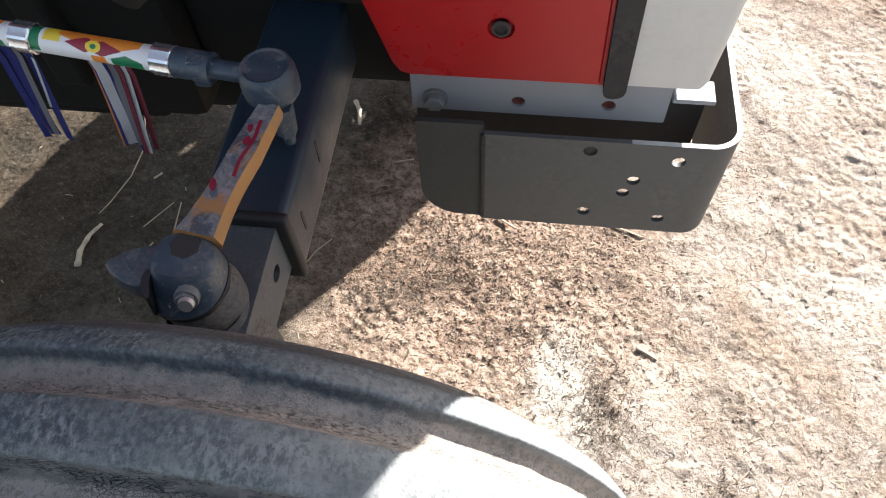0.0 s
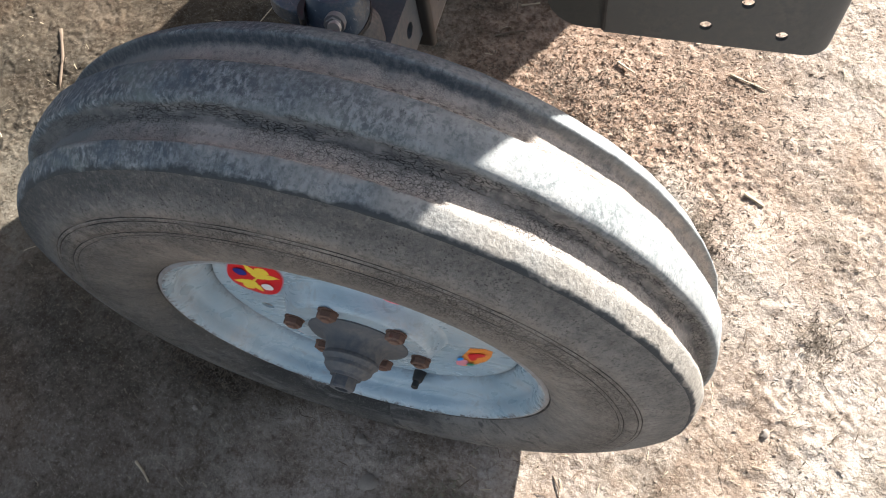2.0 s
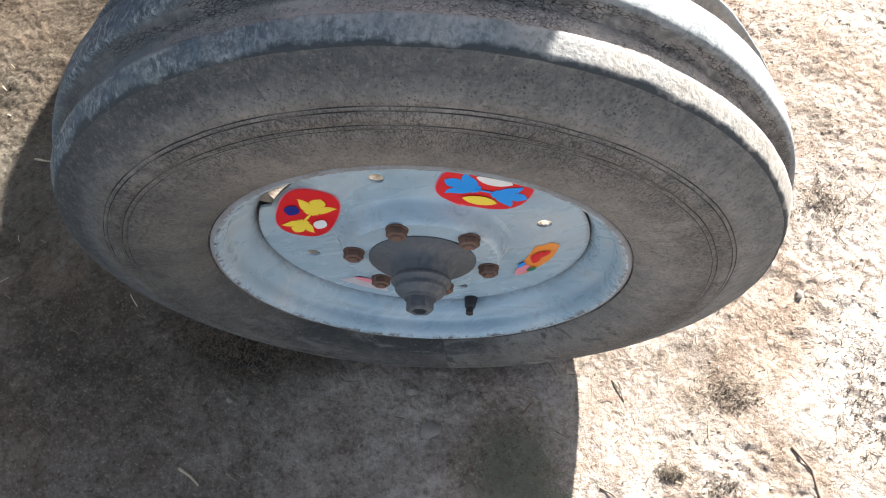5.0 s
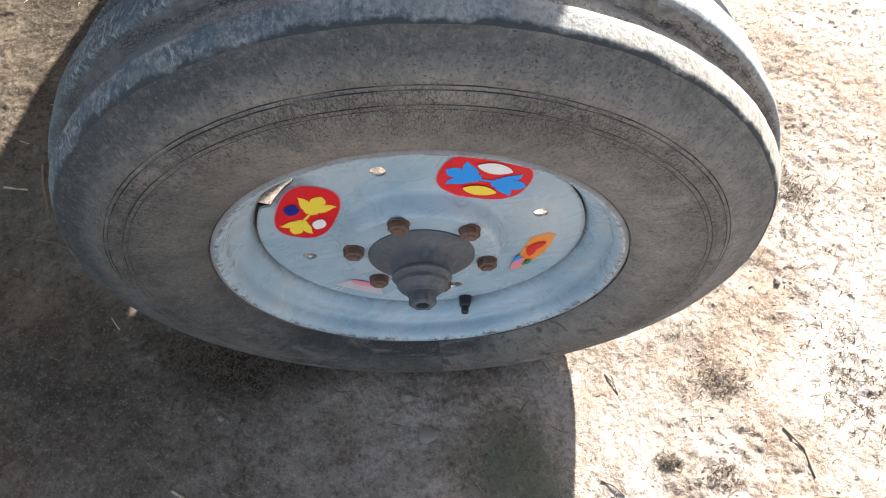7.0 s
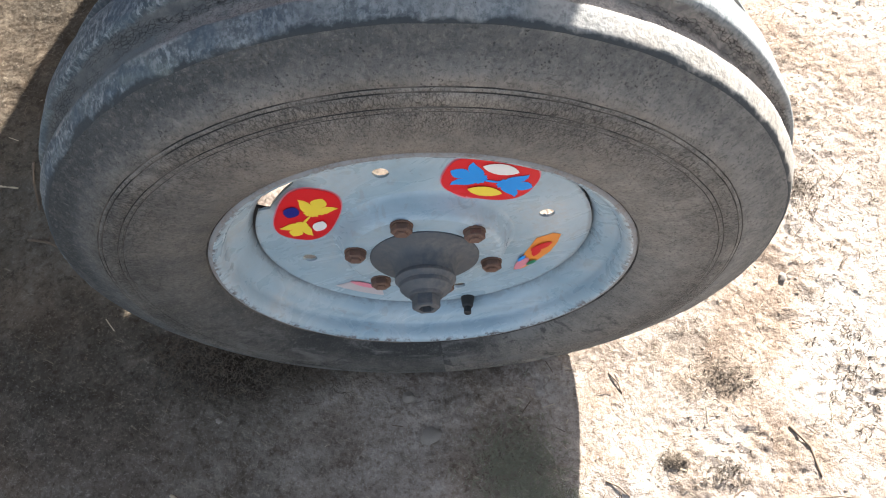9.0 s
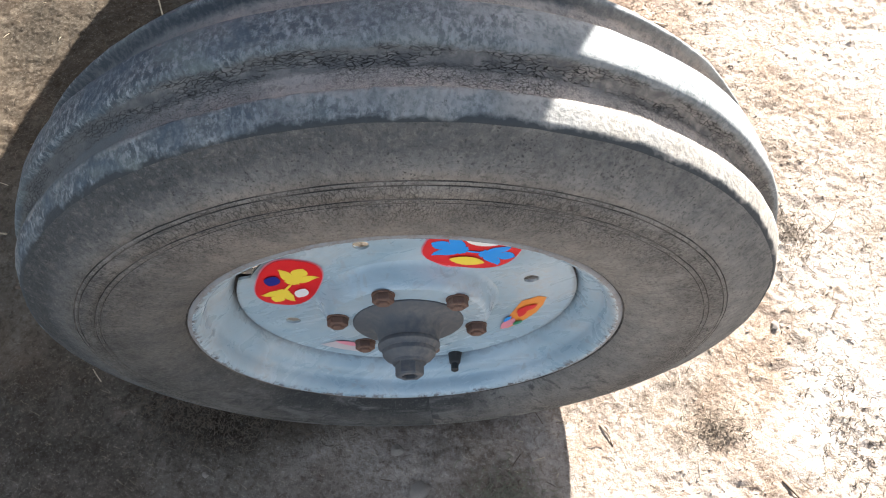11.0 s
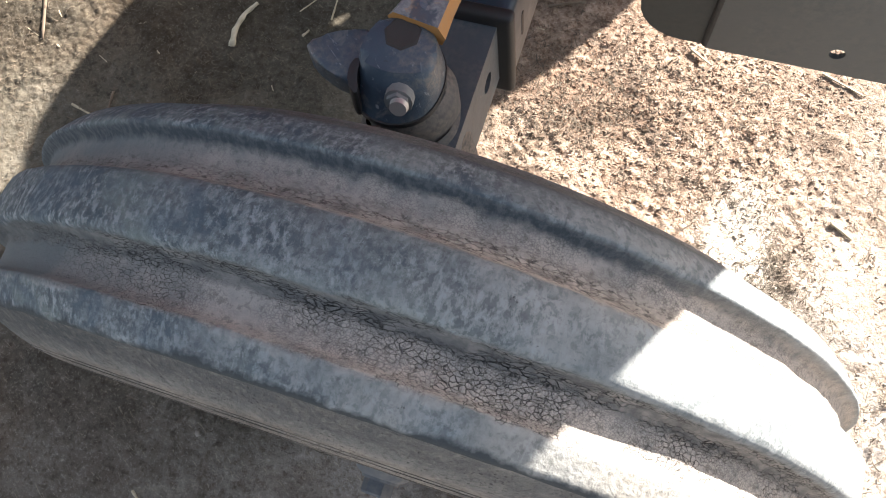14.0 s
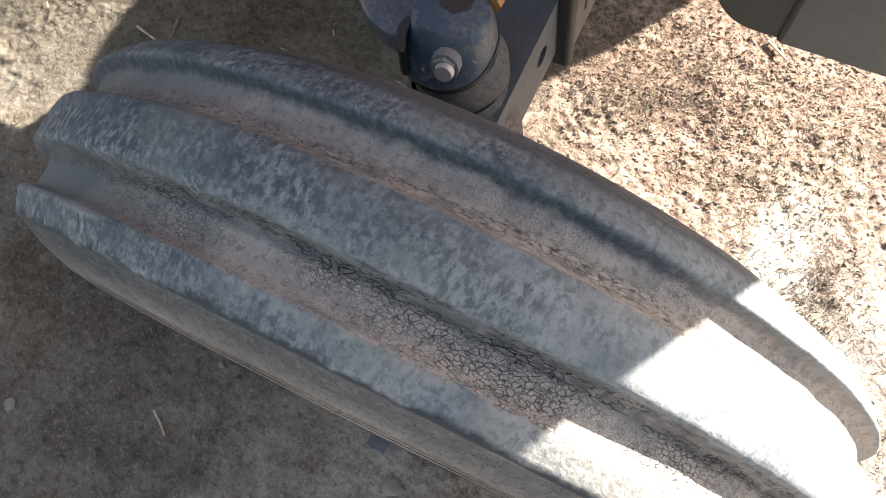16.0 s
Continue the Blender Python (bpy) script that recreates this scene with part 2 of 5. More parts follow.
    c = m.mix(m.grey(fine, 0.51, 0.62, 0.0, 0.60), c, (0.48, 0.42, 0.37), "MULTIPLY")
    c = m.mix(m.math("MULTIPLY", m.grey(fine, 0.42, 0.28, 0.0, 0.45), dusty), c, (0.48, 0.41, 0.32))
    # darker clumps of trodden stalk and soil, in drifts
    clump = m.noise(v, 52, 5, 0.72, 0.2)
    drift = m.grey(m.noise(v, 5.5, 4, 0.6), 0.44, 0.62, 0.15, 1.0)
    c = m.mix(m.math("MULTIPLY", m.grey(clump, 0.54, 0.62, 0.0, 0.55), drift), c, (0.42, 0.35, 0.30), "MULTIPLY")
    # flecks of dry chaff trodden into the surface
    chaff = m.noise(m.coords("Object", (30, 150, 60), (0, 0, 0.5)), 1.0, 2, 0.5, 2.5)
    chaff2 = m.noise(m.coords("Object", (150, 30, 60), (0, 0, -0.3)), 1.0, 2, 0.5, 2.5)
    c = m.mix(m.math("MULTIPLY", m.grey(chaff, 0.66, 0.72, 0.0, 0.45), dusty), c, (0.52, 0.44, 0.31))
    c = m.mix(m.grey(chaff2, 0.67, 0.73, 0.0, 0.25), c, (0.42, 0.34, 0.28), "MULTIPLY")
    speck = m.noise(v, 210, 5, 0.75, 0.1)
    c = m.mix(m.math("MULTIPLY", m.grey(speck, 0.54, 0.61, 0.0, 0.45), dusty), c, (0.50, 0.44, 0.39), "MULTIPLY")
    c = m.mix(m.math("MULTIPLY", m.grey(speck, 0.44, 0.37, 0.0, 0.35), dusty), c, (0.50, 0.45, 0.38))
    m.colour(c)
    flake = m.noise(m.coords("Object", (34, 80, 60), (0, 0, 0.9)), 1.0, 3, 0.6, 1.8)
    flake2 = m.noise(m.coords("Object", (85, 36, 60), (0, 0, 0.55)), 1.0, 3, 0.6, 1.8)
    m.bump(mid, 0.008, 0.4)
    m.bump(flake, 0.0022, 0.4)
    m.bump(flake2, 0.0022, 0.4)
    m.bump(fine, 0.0042, 0.7)
    m.bump(grit, 0.0012, 0.5)
    return m.m


WALL_HALF = 0.2450


def rubber(name, kind):
    """Old grey rubber under dust: the ribbed tread with its cracked grooves, or the crazed sidewalls. UV runs in metres round and across."""
    m = Mat(name, 0.85, 0, 0.3)
    uv = m.coords("UV")
    big = m.noise(uv, 8, 5, 0.6, 0.3)
    mid = m.noise(uv, 85, 4, 0.6, 0.4)
    fine = m.noise(uv, 380, 4, 0.7)
    nz = m.n("ShaderNodeTexNoise", Scale=90.0, Detail=3.0)
    m.link(uv, nz.inputs["Vector"])
    dv = m.n("ShaderNodeMix")
    dv.data_type = "VECTOR"
    m.link(uv, dv.inputs[4])
    m.link(nz.outputs["Color"], dv.inputs[5])
    dv.inputs[0].default_value = 0.0065

    def stretched(u, v):
        mp = m.n("ShaderNodeMapping")
        mp.inputs["Scale"].default_value = (u, v, 1.0)
        m.link(dv.outputs[1], mp.inputs["Vector"])
        return mp.outputs[0]

    if kind == "tread":
        sepu = m.n("ShaderNodeSeparateXYZ")
        m.link(uv, sepu.inputs[0])
        soft = m.noise(uv, 30, 4, 0.6, 0.4)
        small = m.noise(uv, 190, 4, 0.7, 0.3)
        dash = m.noise(m.coords("UV", (235, 130, 1.0)), 1.0, 5, 0.70, 0.25)
        shake = m.math("ADD", m.math("MULTIPLY", m.math("SUBTRACT", mid, 0.5), 0.010), m.math("MULTIPLY", m.math("SUBTRACT", soft, 0.5), 0.008))
        across = m.math("ADD", sepu.outputs[1], shake)

        def strip(a, b, blur=0.0016):
            """One across a strip of the tread between two runs, with ragged soft edges."""
            return m.math("MULTIPLY", m.grey(across, a - blur, a + blur), m.grey(across, b + blur, b - blur))

        round_ = m.math("ADD", sepu.outputs[0], m.math("MULTIPLY", m.math("SUBTRACT", big, 0.5), 0.5))
        # rib tops: scuffed, dark and flecked behind, worn smooth and paler in front
        scrub = m.grey(round_, 1.02, 1.30, 1.0, 0.06)
        c = m.ramp(soft, [(0.34, (0.162, 0.174, 0.174)), (0.48, (0.212, 0.221, 0.217)), (0.62, (0.265, 0.270, 0.262))])
        c = m.mix(m.math("MULTIPLY", scrub, 0.92), c, (0.385, 0.460, 0.510), "MULTIPLY")
        grit = m.grey(scrub, 0.2, 1.0, 0.5, 1.0)
        c = m.mix(m.grey(big, 0.50, 0.70, 0.0, 0.4), c, (0.175, 0.172, 0.164))
        scuff = m.math("MULTIPLY", m.grey(m.noise(uv, 24, 4, 0.65), 0.42, 0.58, 0.25, 1.0), m.grey(scrub, 0.0, 1.0, 0.5, 1.0))
        c = m.mix(m.math("MULTIPLY", m.grey(dash, 0.548, 0.578, 0.0, 0.90), scuff), c, (0.252, 0.275, 0.283))
        c = m.mix(m.math("MULTIPLY", m.grey(dash, 0.50, 0.455, 0.0, 0.80), scuff), c, (0.034, 0.046, 0.056))
        c = m.mix(m.math("MULTIPLY", m.grey(small, 0.53, 0.61, 0.0, 0.55), grit), c, (0.225, 0.232, 0.230))
        c = m.mix(m.math("MULTIPLY", m.grey(small, 0.46, 0.38, 0.0, 0.7), grit), c, (0.065, 0.071, 0.075))
        # blue-black and greenish scrubbed blotches
        c = m.mix(m.math("MULTIPLY", m.grey(m.noise(uv, 22, 4, 0.6, 0.6), 0.50, 0.62, 0.0, 0.55), scrub), c, (0.050, 0.075, 0.098))
        c = m.mix(m.math("MULTIPLY", m.grey(m.noise(uv, 15, 3, 0.6, 0.4), 0.55, 0.66, 0.0, 0.45), scrub), c, (0.165, 0.185, 0.165))
        # sandy dust on the front of the near rib
        tan = m.math("MULTIPLY", m.grey(across, 0.1800, 0.1760), m.grey(round_, 1.22, 1.42, 0.0, 0.65))
        c = m.mix(tan, c, m.ramp(small, [(0.38, (0.215, 0.186, 0.152)), (0.5, (0.290, 0.254, 0.208)), (0.62, (0.350, 0.312, 0.262))]))
        c = m.mix(m.grey(m.noise(uv, 120, 5, 0.75), 0.655, 0.70, 0.0, 0.85), c, (0.04, 0.038, 0.037))
        # groove floors: dusty brown where open, grey where scrubbed
        open_ = m.grey(round_, 0.92, 1.20)
        fl = m.ramp(m.noise(uv, 20, 4, 0.6), [(0.36, (0.265, 0.245, 0.222)), (0.48, (0.345, 0.306, 0.270)), (0.62, (0.415, 0.356, 0.308))])
        fl = m.mix(m.grey(mid, 0.46, 0.68, 0.0, 0.55), fl, (0.22, 0.212, 0.204))
        fl = m.mix(m.grey(small, 0.52, 0.62, 0.0, 0.6), fl, (0.135, 0.124, 0.114))
        fl = m.mix(m.math("SUBTRACT", 1.0, open_), fl, (0.118, 0.131, 0.132))
        chop = m.grey(m.noise(uv, 170, 4, 0.7), 0.38, 0.54, 0.15, 1.0)
        e1 = m.cells(stretched(0.60, 1.0), 430)
        e2 = m.cells(stretched(0.75, 1.0), 760)
        k1 = m.math("MULTIPLY", m.math("MULTIPLY", m.math("MULTIPLY", m.grey(e1, 0.090, 0.020), chop), m.grey(m.noise(uv, 14, 3, 0.6), 0.38, 0.54)), m.math("MULTIPLY", m.grey(open_, 0.0, 1.0, 0.1, 1.0), m.grey(across, 0.2300, 0.2350, 1.0, 0.12)))
        k2 = m.math("MULTIPLY", m.math("MULTIPLY", m.grey(e2, 0.12, 0.015), m.grey(m.noise(uv, 24, 3, 0.6), 0.34, 0.52)), open_)
        fl = m.mix(m.math("MULTIPLY", k2, 0.6), fl, (0.07, 0.064, 0.058))
        fl = m.mix(m.math("MULTIPLY", k1, 0.85), fl, (0.030, 0.027, 0.025))
        floors = m.math("MAXIMUM", strip(0.1775, 0.2085), strip(0.2645, 0.3060, 0.003))
        c = m.mix(floors, c, fl)
        # the middle rib's foot: long cracks running round, dirt between
        lines = m.cells(stretched(0.32, 1.0), 470)
        broken = m.grey(m.noise(stretched(18, 90), 1.0, 3, 0.6), 0.40, 0.54)
        kw = m.math("MULTIPLY", m.math("MULTIPLY", m.grey(lines, 0.120, 0.03), m.math("MULTIPLY", broken, chop)), m.grey(open_, 0.0, 1.0, 0.55, 1.0))
        wl = m.ramp(mid, [(0.36, (0.105, 0.102, 0.098)), (0.5, (0.155, 0.147, 0.137)), (0.64, (0.225, 0.206, 0.188))])
        wl = m.mix(m.grey(open_, 1.0, 0.0, 0.0, 0.6), wl, (0.085, 0.095, 0.098))
        wl = m.mix(m.math("MULTIPLY", kw, 0.95), wl, (0.020, 0.019, 0.018))
        foot = strip(0.2050, 0.2210, 0.0020)
        c = m.mix(foot, c, wl)
        # the middle rib's far foot: finer cracks in brown dust
        w2 = m.ramp(mid, [(0.36, (0.235, 0.208, 0.182)), (0.5, (0.330, 0.288, 0.248)), (0.64, (0.415, 0.356, 0.304))])
        w2 = m.mix(m.grey(open_, 1.0, 0.0, 0.0, 0.75), w2, (0.105, 0.118, 0.121))
        w2 = m.mix(m.grey(m.noise(m.coords("UV", (190, 330, 1.0)), 1.0, 4, 0.7, 0.3), 0.54, 0.60, 0.0, 0.8), w2, (0.085, 0.074, 0.066))
        w2 = m.mix(m.math("MULTIPLY", kw, 0.55), w2, (0.050, 0.044, 0.040))
        foot2 = strip(0.2655, 0.2860, 0.0036)
        c = m.mix(foot2, c, w2)
        # the far rib's side, groove shade painted dark; rubbed-bare shoulders; a pale worn edge on the near rib
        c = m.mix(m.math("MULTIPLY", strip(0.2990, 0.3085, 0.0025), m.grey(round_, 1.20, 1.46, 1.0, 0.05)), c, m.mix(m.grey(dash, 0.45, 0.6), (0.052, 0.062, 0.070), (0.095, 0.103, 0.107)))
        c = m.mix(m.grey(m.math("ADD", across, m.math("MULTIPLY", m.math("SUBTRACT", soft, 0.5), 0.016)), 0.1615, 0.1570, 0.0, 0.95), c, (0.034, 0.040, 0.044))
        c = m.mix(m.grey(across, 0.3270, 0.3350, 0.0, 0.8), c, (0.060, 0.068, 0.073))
        c = m.mix(m.math("MULTIPLY", strip(0.1745, 0.1765, 0.0012), m.grey(soft, 0.44, 0.60, 0.0, 0.6)), c, (0.30, 0.285, 0.262))
        m.bump(m.math("SUBTRACT", 1.0, m.math("MULTIPLY", k1, floors)), 0.0012, 0.9)
        m.bump(m.math("SUBTRACT", 1.0, m.math("MULTIPLY", kw, m.math("MAXIMUM", foot, m.math("MULTIPLY", foot2, 0.6)))), 0.0015, 0.9)
        m.bump(small, 0.0007, 0.6)
        m.bump(dash, 0.0007, 0.5)
        m.bump(fine, 0.0006, 0.6)
    else:
        sep = m.n("ShaderNodeSeparateXYZ")
        m.link(uv, sep.inputs[0])
        at = m.math("ADD", sep.outputs[1], m.math("MULTIPLY", m.math("SUBTRACT", mid, 0.5), 0.016))
        # brown dust lies on the inner wall and the buffing band, the shoulder is scrubbed darker
        c = m.ramp(m.math("MULTIPLY", m.math("PINGPONG", at, WALL_HALF), 5.0), [(0.05, (0.225, 0.197, 0.170)), (0.30, (0.255, 0.228, 0.200)), (0.45, (0.320, 0.290, 0.255)), (0.53, (0.335, 0.308, 0.274)), (0.555, (0.255, 0.243, 0.226)), (0.60, (0.182, 0.180, 0.174)), (0.655, (0.098, 0.103, 0.104)), (0.695, (0.050, 0.057, 0.060))])
        c = m.mix(m.grey(m.noise(uv, 6.5, 5, 0.65, 0.8), 0.47, 0.62, 0.0, 0.48), c, (0.088, 0.092, 0.093))
        c = m.mix(m.grey(m.noise(uv, 34, 5, 0.7, 0.6), 0.48, 0.62, 0.0, 0.45), c, (0.085, 0.086, 0.085))
        c = m.mix(m.grey(mid, 0.50, 0.30, 0.0, 0.35), c, (0.22, 0.20, 0.18))
        c = m.mix(m.grey(fine, 0.56, 0.75, 0.0, 0.2), c, (0.25, 0.23, 0.205))
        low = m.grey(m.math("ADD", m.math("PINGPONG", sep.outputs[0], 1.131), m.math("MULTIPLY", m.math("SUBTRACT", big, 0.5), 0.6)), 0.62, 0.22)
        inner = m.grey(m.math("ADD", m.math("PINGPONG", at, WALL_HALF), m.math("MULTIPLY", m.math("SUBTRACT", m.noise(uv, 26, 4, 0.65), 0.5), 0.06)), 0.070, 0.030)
        # contact shadow and grease painted dark on the low inner wall
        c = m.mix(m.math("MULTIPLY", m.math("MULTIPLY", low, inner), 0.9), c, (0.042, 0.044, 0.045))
        # the front half is mixed paler, the rear half darker
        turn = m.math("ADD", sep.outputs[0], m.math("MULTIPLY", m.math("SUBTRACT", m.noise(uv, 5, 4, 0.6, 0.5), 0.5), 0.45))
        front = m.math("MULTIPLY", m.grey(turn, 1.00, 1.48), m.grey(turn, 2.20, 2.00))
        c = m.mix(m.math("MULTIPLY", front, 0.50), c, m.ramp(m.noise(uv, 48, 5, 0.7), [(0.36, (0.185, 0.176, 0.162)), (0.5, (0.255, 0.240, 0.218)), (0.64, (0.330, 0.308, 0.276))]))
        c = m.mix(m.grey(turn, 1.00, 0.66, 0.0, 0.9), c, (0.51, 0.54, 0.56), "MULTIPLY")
        # leathery radial crazing between and inside the moulded rings
        warp = m.n("ShaderNodeMix")
        warp.data_type = "VECTOR"
        m.link(uv, warp.inputs[4])
        m.link(nz.outputs["Color"], warp.inputs[5])
        warp.inputs[0].default_value = 0.005

        def crazed(u, v, scale):
            mp = m.n("ShaderNodeMapping")
            mp.inputs["Scale"].default_value = (u, v, 1.0)
            m.link(warp.outputs[1], mp.inputs["Vector"])
            return m.cells(mp.outputs[0], scale)

        near_ = m.math("MULTIPLY", m.math("PINGPONG", at, WALL_HALF), 5.0)
        band = m.ramp(near_, [(0.20, (0, 0, 0)), (0.36, (0.8, 0.8, 0.8)), (0.45, (1, 1, 1)), (0.525, (1, 1, 1)), (0.54, (0.12, 0.12, 0.12)), (0.9, (0.1, 0.1, 0.1))])
        mask = m.math("MULTIPLY", m.grey(m.noise(uv, 13, 3, 0.6), 0.32, 0.50, 0.25, 1.0), band)
        k = m.math("MULTIPLY", m.grey(crazed(1.0, 0.42, 330), 0.085, 0.015), mask)
        kk = m.math("MULTIPLY", m.grey(crazed(1.0, 0.6, 640), 0.12, 0.02), mask)
        k3 = m.math("MULTIPLY", m.grey(m.cells(stretched(0.18, 1.0), 150), 0.05, 0.01), m.grey(m.noise(uv, 30, 3, 0.6), 0.52, 0.66))
        c = m.mix(m.math("MULTIPLY", kk, 0.45), c, (0.070, 0.062, 0.055))
        c = m.mix(m.math("MULTIPLY", k, 0.70), c, (0.036, 0.032, 0.029))
        c = m.mix(m.math("MULTIPLY", k3, 0.50), c, (0.05, 0.045, 0.04))
        m.bump(m.math("SUBTRACT", 1.0, k), 0.0011, 0.9)
        m.bump(m.math("SUBTRACT", 1.0, kk), 0.0006, 0.8)
        # pitted, grainy skin outside the rings
        crumb = m.noise(uv, 250, 4, 0.72, 0.5)
        pits = m.math("MULTIPLY", m.grey(m.cells(dv.outputs[1], 290, "F1"), 0.26, 0.14), m.grey(m.noise(uv, 40, 4, 0.6), 0.46, 0.58))
        c = m.mix(m.grey(crumb, 0.46, 0.38, 0.0, 0.50), c, (0.048, 0.050, 0.049))
        c = m.mix(m.grey(crumb, 0.55, 0.66, 0.0, 0.26), c, (0.31, 0.29, 0.262))
        c = m.mix(m.math("MULTIPLY", pits, 0.75), c, (0.040, 0.040, 0.040))
        # a lit, dusty shoulder edge painted pale, then scuffs and dried mud low down
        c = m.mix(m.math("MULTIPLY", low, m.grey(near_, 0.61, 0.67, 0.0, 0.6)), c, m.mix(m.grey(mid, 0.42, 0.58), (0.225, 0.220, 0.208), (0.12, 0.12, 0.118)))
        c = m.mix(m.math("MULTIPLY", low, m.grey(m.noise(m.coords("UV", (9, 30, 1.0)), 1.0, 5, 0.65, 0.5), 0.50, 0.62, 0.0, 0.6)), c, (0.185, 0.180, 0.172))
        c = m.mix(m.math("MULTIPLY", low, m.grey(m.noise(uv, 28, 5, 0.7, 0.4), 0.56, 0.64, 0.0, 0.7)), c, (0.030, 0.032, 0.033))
        m.bump(mid, 0.0014, 0.5)
        m.bump(m.math("SUBTRACT", 1.0, pits), 0.0012, 0.8)
        m.bump(crumb, 0.0026, 0.9)
        m.bump(fine, 0.0006, 0.6)
    m.colour(c)
    return m.m


def ring_rubber():
    """The bottoms of the moulded rings: dirt-filled in places, open and dark in others."""
    m = Mat("dark_moulded_ring_rubber", 0.9, 0, 0.2)
    v = m.coords("Object")
    m.colour(m.mix(m.grey(m.noise(v, 16, 5, 0.65, 0.5), 0.44, 0.60), (0.030, 0.029, 0.028), (0.125, 0.112, 0.098)))
    return m.m


EARTH = earth()
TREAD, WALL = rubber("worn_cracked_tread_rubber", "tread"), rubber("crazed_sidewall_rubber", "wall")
RINGLINE = ring_rubber()
RIMPAINT = wheel_paint()
# rust colour, also standing in for the dark behind the disc seam
RUSTSHADE = painted("rust_and_gap_shade_steel", (0.045, 0.036, 0.032), 0.85, 0.5, (0.10, 0.055, 0.035), (0.09, 0.07, 0.055), 2)
BACKPAINT = painted("dusty_pale_wheel_back", (0.30, 0.31, 0.31), 0.8, 0.9, (0.12, 0.085, 0.06), (0.27, 0.225, 0.175), 2.5)
RIMEDGE = painted("chipped_rusty_flange_edge", (0.24, 0.25, 0.26), 0.55, 0.95, (0.06, 0.036, 0.026), (0.15, 0.095, 0.065), 3.2)
RUST = painted("rusty_nut_steel", (0.125, 0.070, 0.050), 0.75, 0.6, (0.035, 0.022, 0.018), (0.25, 0.165, 0.125), 4)
REDRUST = painted("dark_red_rust", (0.125, 0.036, 0.026), 0.8, 0.4, (0.03, 0.016, 0.013), (0.16, 0.075, 0.055), 4)
HUBGREY = painted("dusty_dark_hub_casting", (0.075, 0.082, 0.092), 0.6, 0.55, None, (0.20, 0.18, 0.16))
AXLEBLACK = painted("blue_black_axle_paint", (0.013, 0.029, 0.046), 0.28, 0.08, None, (0.08, 0.078, 0.075))
ENDBLACK = painted("worn_grey_axle_end_paint", (0.066, 0.078, 0.088), 0.42, 0.6, (0.16, 0.14, 0.12), (0.21, 0.185, 0.16), 1.6)
BOSSDUST = painted("dust_caked_casting", (0.085, 0.082, 0.078), 0.7, 0.9, (0.05, 0.038, 0.030), (0.27, 0.225, 0.185), 1.8)
CASTGREY = casting()
BUMPERGREY = painted("dark_grey_bumper_paint", (0.072, 0.077, 0.078), 0.5, 0.35, None, (0.2, 0.18, 0.155))
LAPGREY = painted("dull_dark_grey_plate_paint", (0.038, 0.042, 0.040), 0.6, 0.3, None, (0.11, 0.098, 0.085))
WORNLITEDGE = painted("rubbed_sunlit_bumper_edge", (0.42, 0.42, 0.41), 0.42, 0.6, (0.09, 0.09, 0.088), (0.22, 0.21, 0.195), 2.4)
RAILRUST = painted("rusty_brown_rail_steel", (0.030, 0.027, 0.025), 0.8, 0.5, (0.062, 0.040, 0.028), (0.060, 0.050, 0.042), 1.5)
BRACKETGREY = painted("pale_grey_bracket_paint", (0.27, 0.28, 0.295), 0.5, 0.4, None, (0.30, 0.25, 0.2))
RED = painted("glossy_red_panel_paint", (0.37, 0.0015, 0.005), 0.20, 0.06, None, (0.36, 0.03, 0.03))
WHITE = painted("off_white_grille_plastic", (0.60, 0.585, 0.545), 0.4, 0.25, None, (0.38, 0.35, 0.30))
SEAL = painted("dull_black_rubber_seal", (0.028, 0.026, 0.024), 0.7, 0.4, None, (0.12, 0.1, 0.085))
GREASE = painted("oily_black_engine_paint", (0.007, 0.008, 0.008), 0.6, 0.5, None, (0.020, 0.019, 0.016))
GREASE.node_tree.nodes["Principled BSDF"].inputs["Specular IOR Level"].default_value = 0.2
BLACK = plain("black_rubber", (0.018, 0.017, 0.017), 0.55)
BAREGREY = painted("scraped_grey_steel", (0.17, 0.17, 0.165), 0.5, 0.5, (0.06, 0.05, 0.045), (0.26, 0.24, 0.21), 3)
BOLTSTEEL = plain("bright_bolt_end", (0.55, 0.53, 0.5), 0.45, 0.6)
ORANGE = painted("orange_yellow_arm_paint", (0.42, 0.200, 0.058), 0.5, 0.95, (0.12, 0.08, 0.055), (0.25, 0.19, 0.135), 2.6)
ARMDECAL = worn_decal()
FILM = {
    "red": painted("red_decal_film", (0.66, 0.006, 0.012), 0.38, 0.02),
    "yellow": painted("yellow_decal_film", (0.84, 0.62, 0.05), 0.38, 0.02),
    "blue": painted("sky_blue_decal_film", (0.012, 0.27, 0.74), 0.38, 0.02),
    "navy": painted("navy_decal_film", (0.008, 0.012, 0.20), 0.38, 0.02),
    "white": painted("white_decal_film", (0.78, 0.77, 0.75), 0.3, 0.15),
    "faded": painted("faded_decal_film", (0.50, 0.45, 0.46), 0.4, 0.3),
    "orange": painted("orange_decal_film", (0.80, 0.26, 0.03), 0.3, 0.1),
    "green": painted("green_decal_film", (0.012, 0.19, 0.075), 0.3, 0.1),
    "maroon": painted("maroon_decal_film", (0.26, 0.012, 0.035), 0.3, 0.1),
    "pink": painted("pink_decal_film", (0.70, 0.24, 0.30), 0.3, 0.2),
    "grey": painted("grey_ribbon_cloth", (0.30, 0.28, 0.29), 0.6, 0.2),
}
SMUDGE = painted("dark_blue_worn_print", (0.09, 0.11, 0.15), 0.5, 0.8, (0.30, 0.25, 0.2), (0.25, 0.2, 0.16), 3)
SILVER = plain("silver_foil_tape", (0.80, 0.82, 0.84), 0.25, 0.9, 0.35)
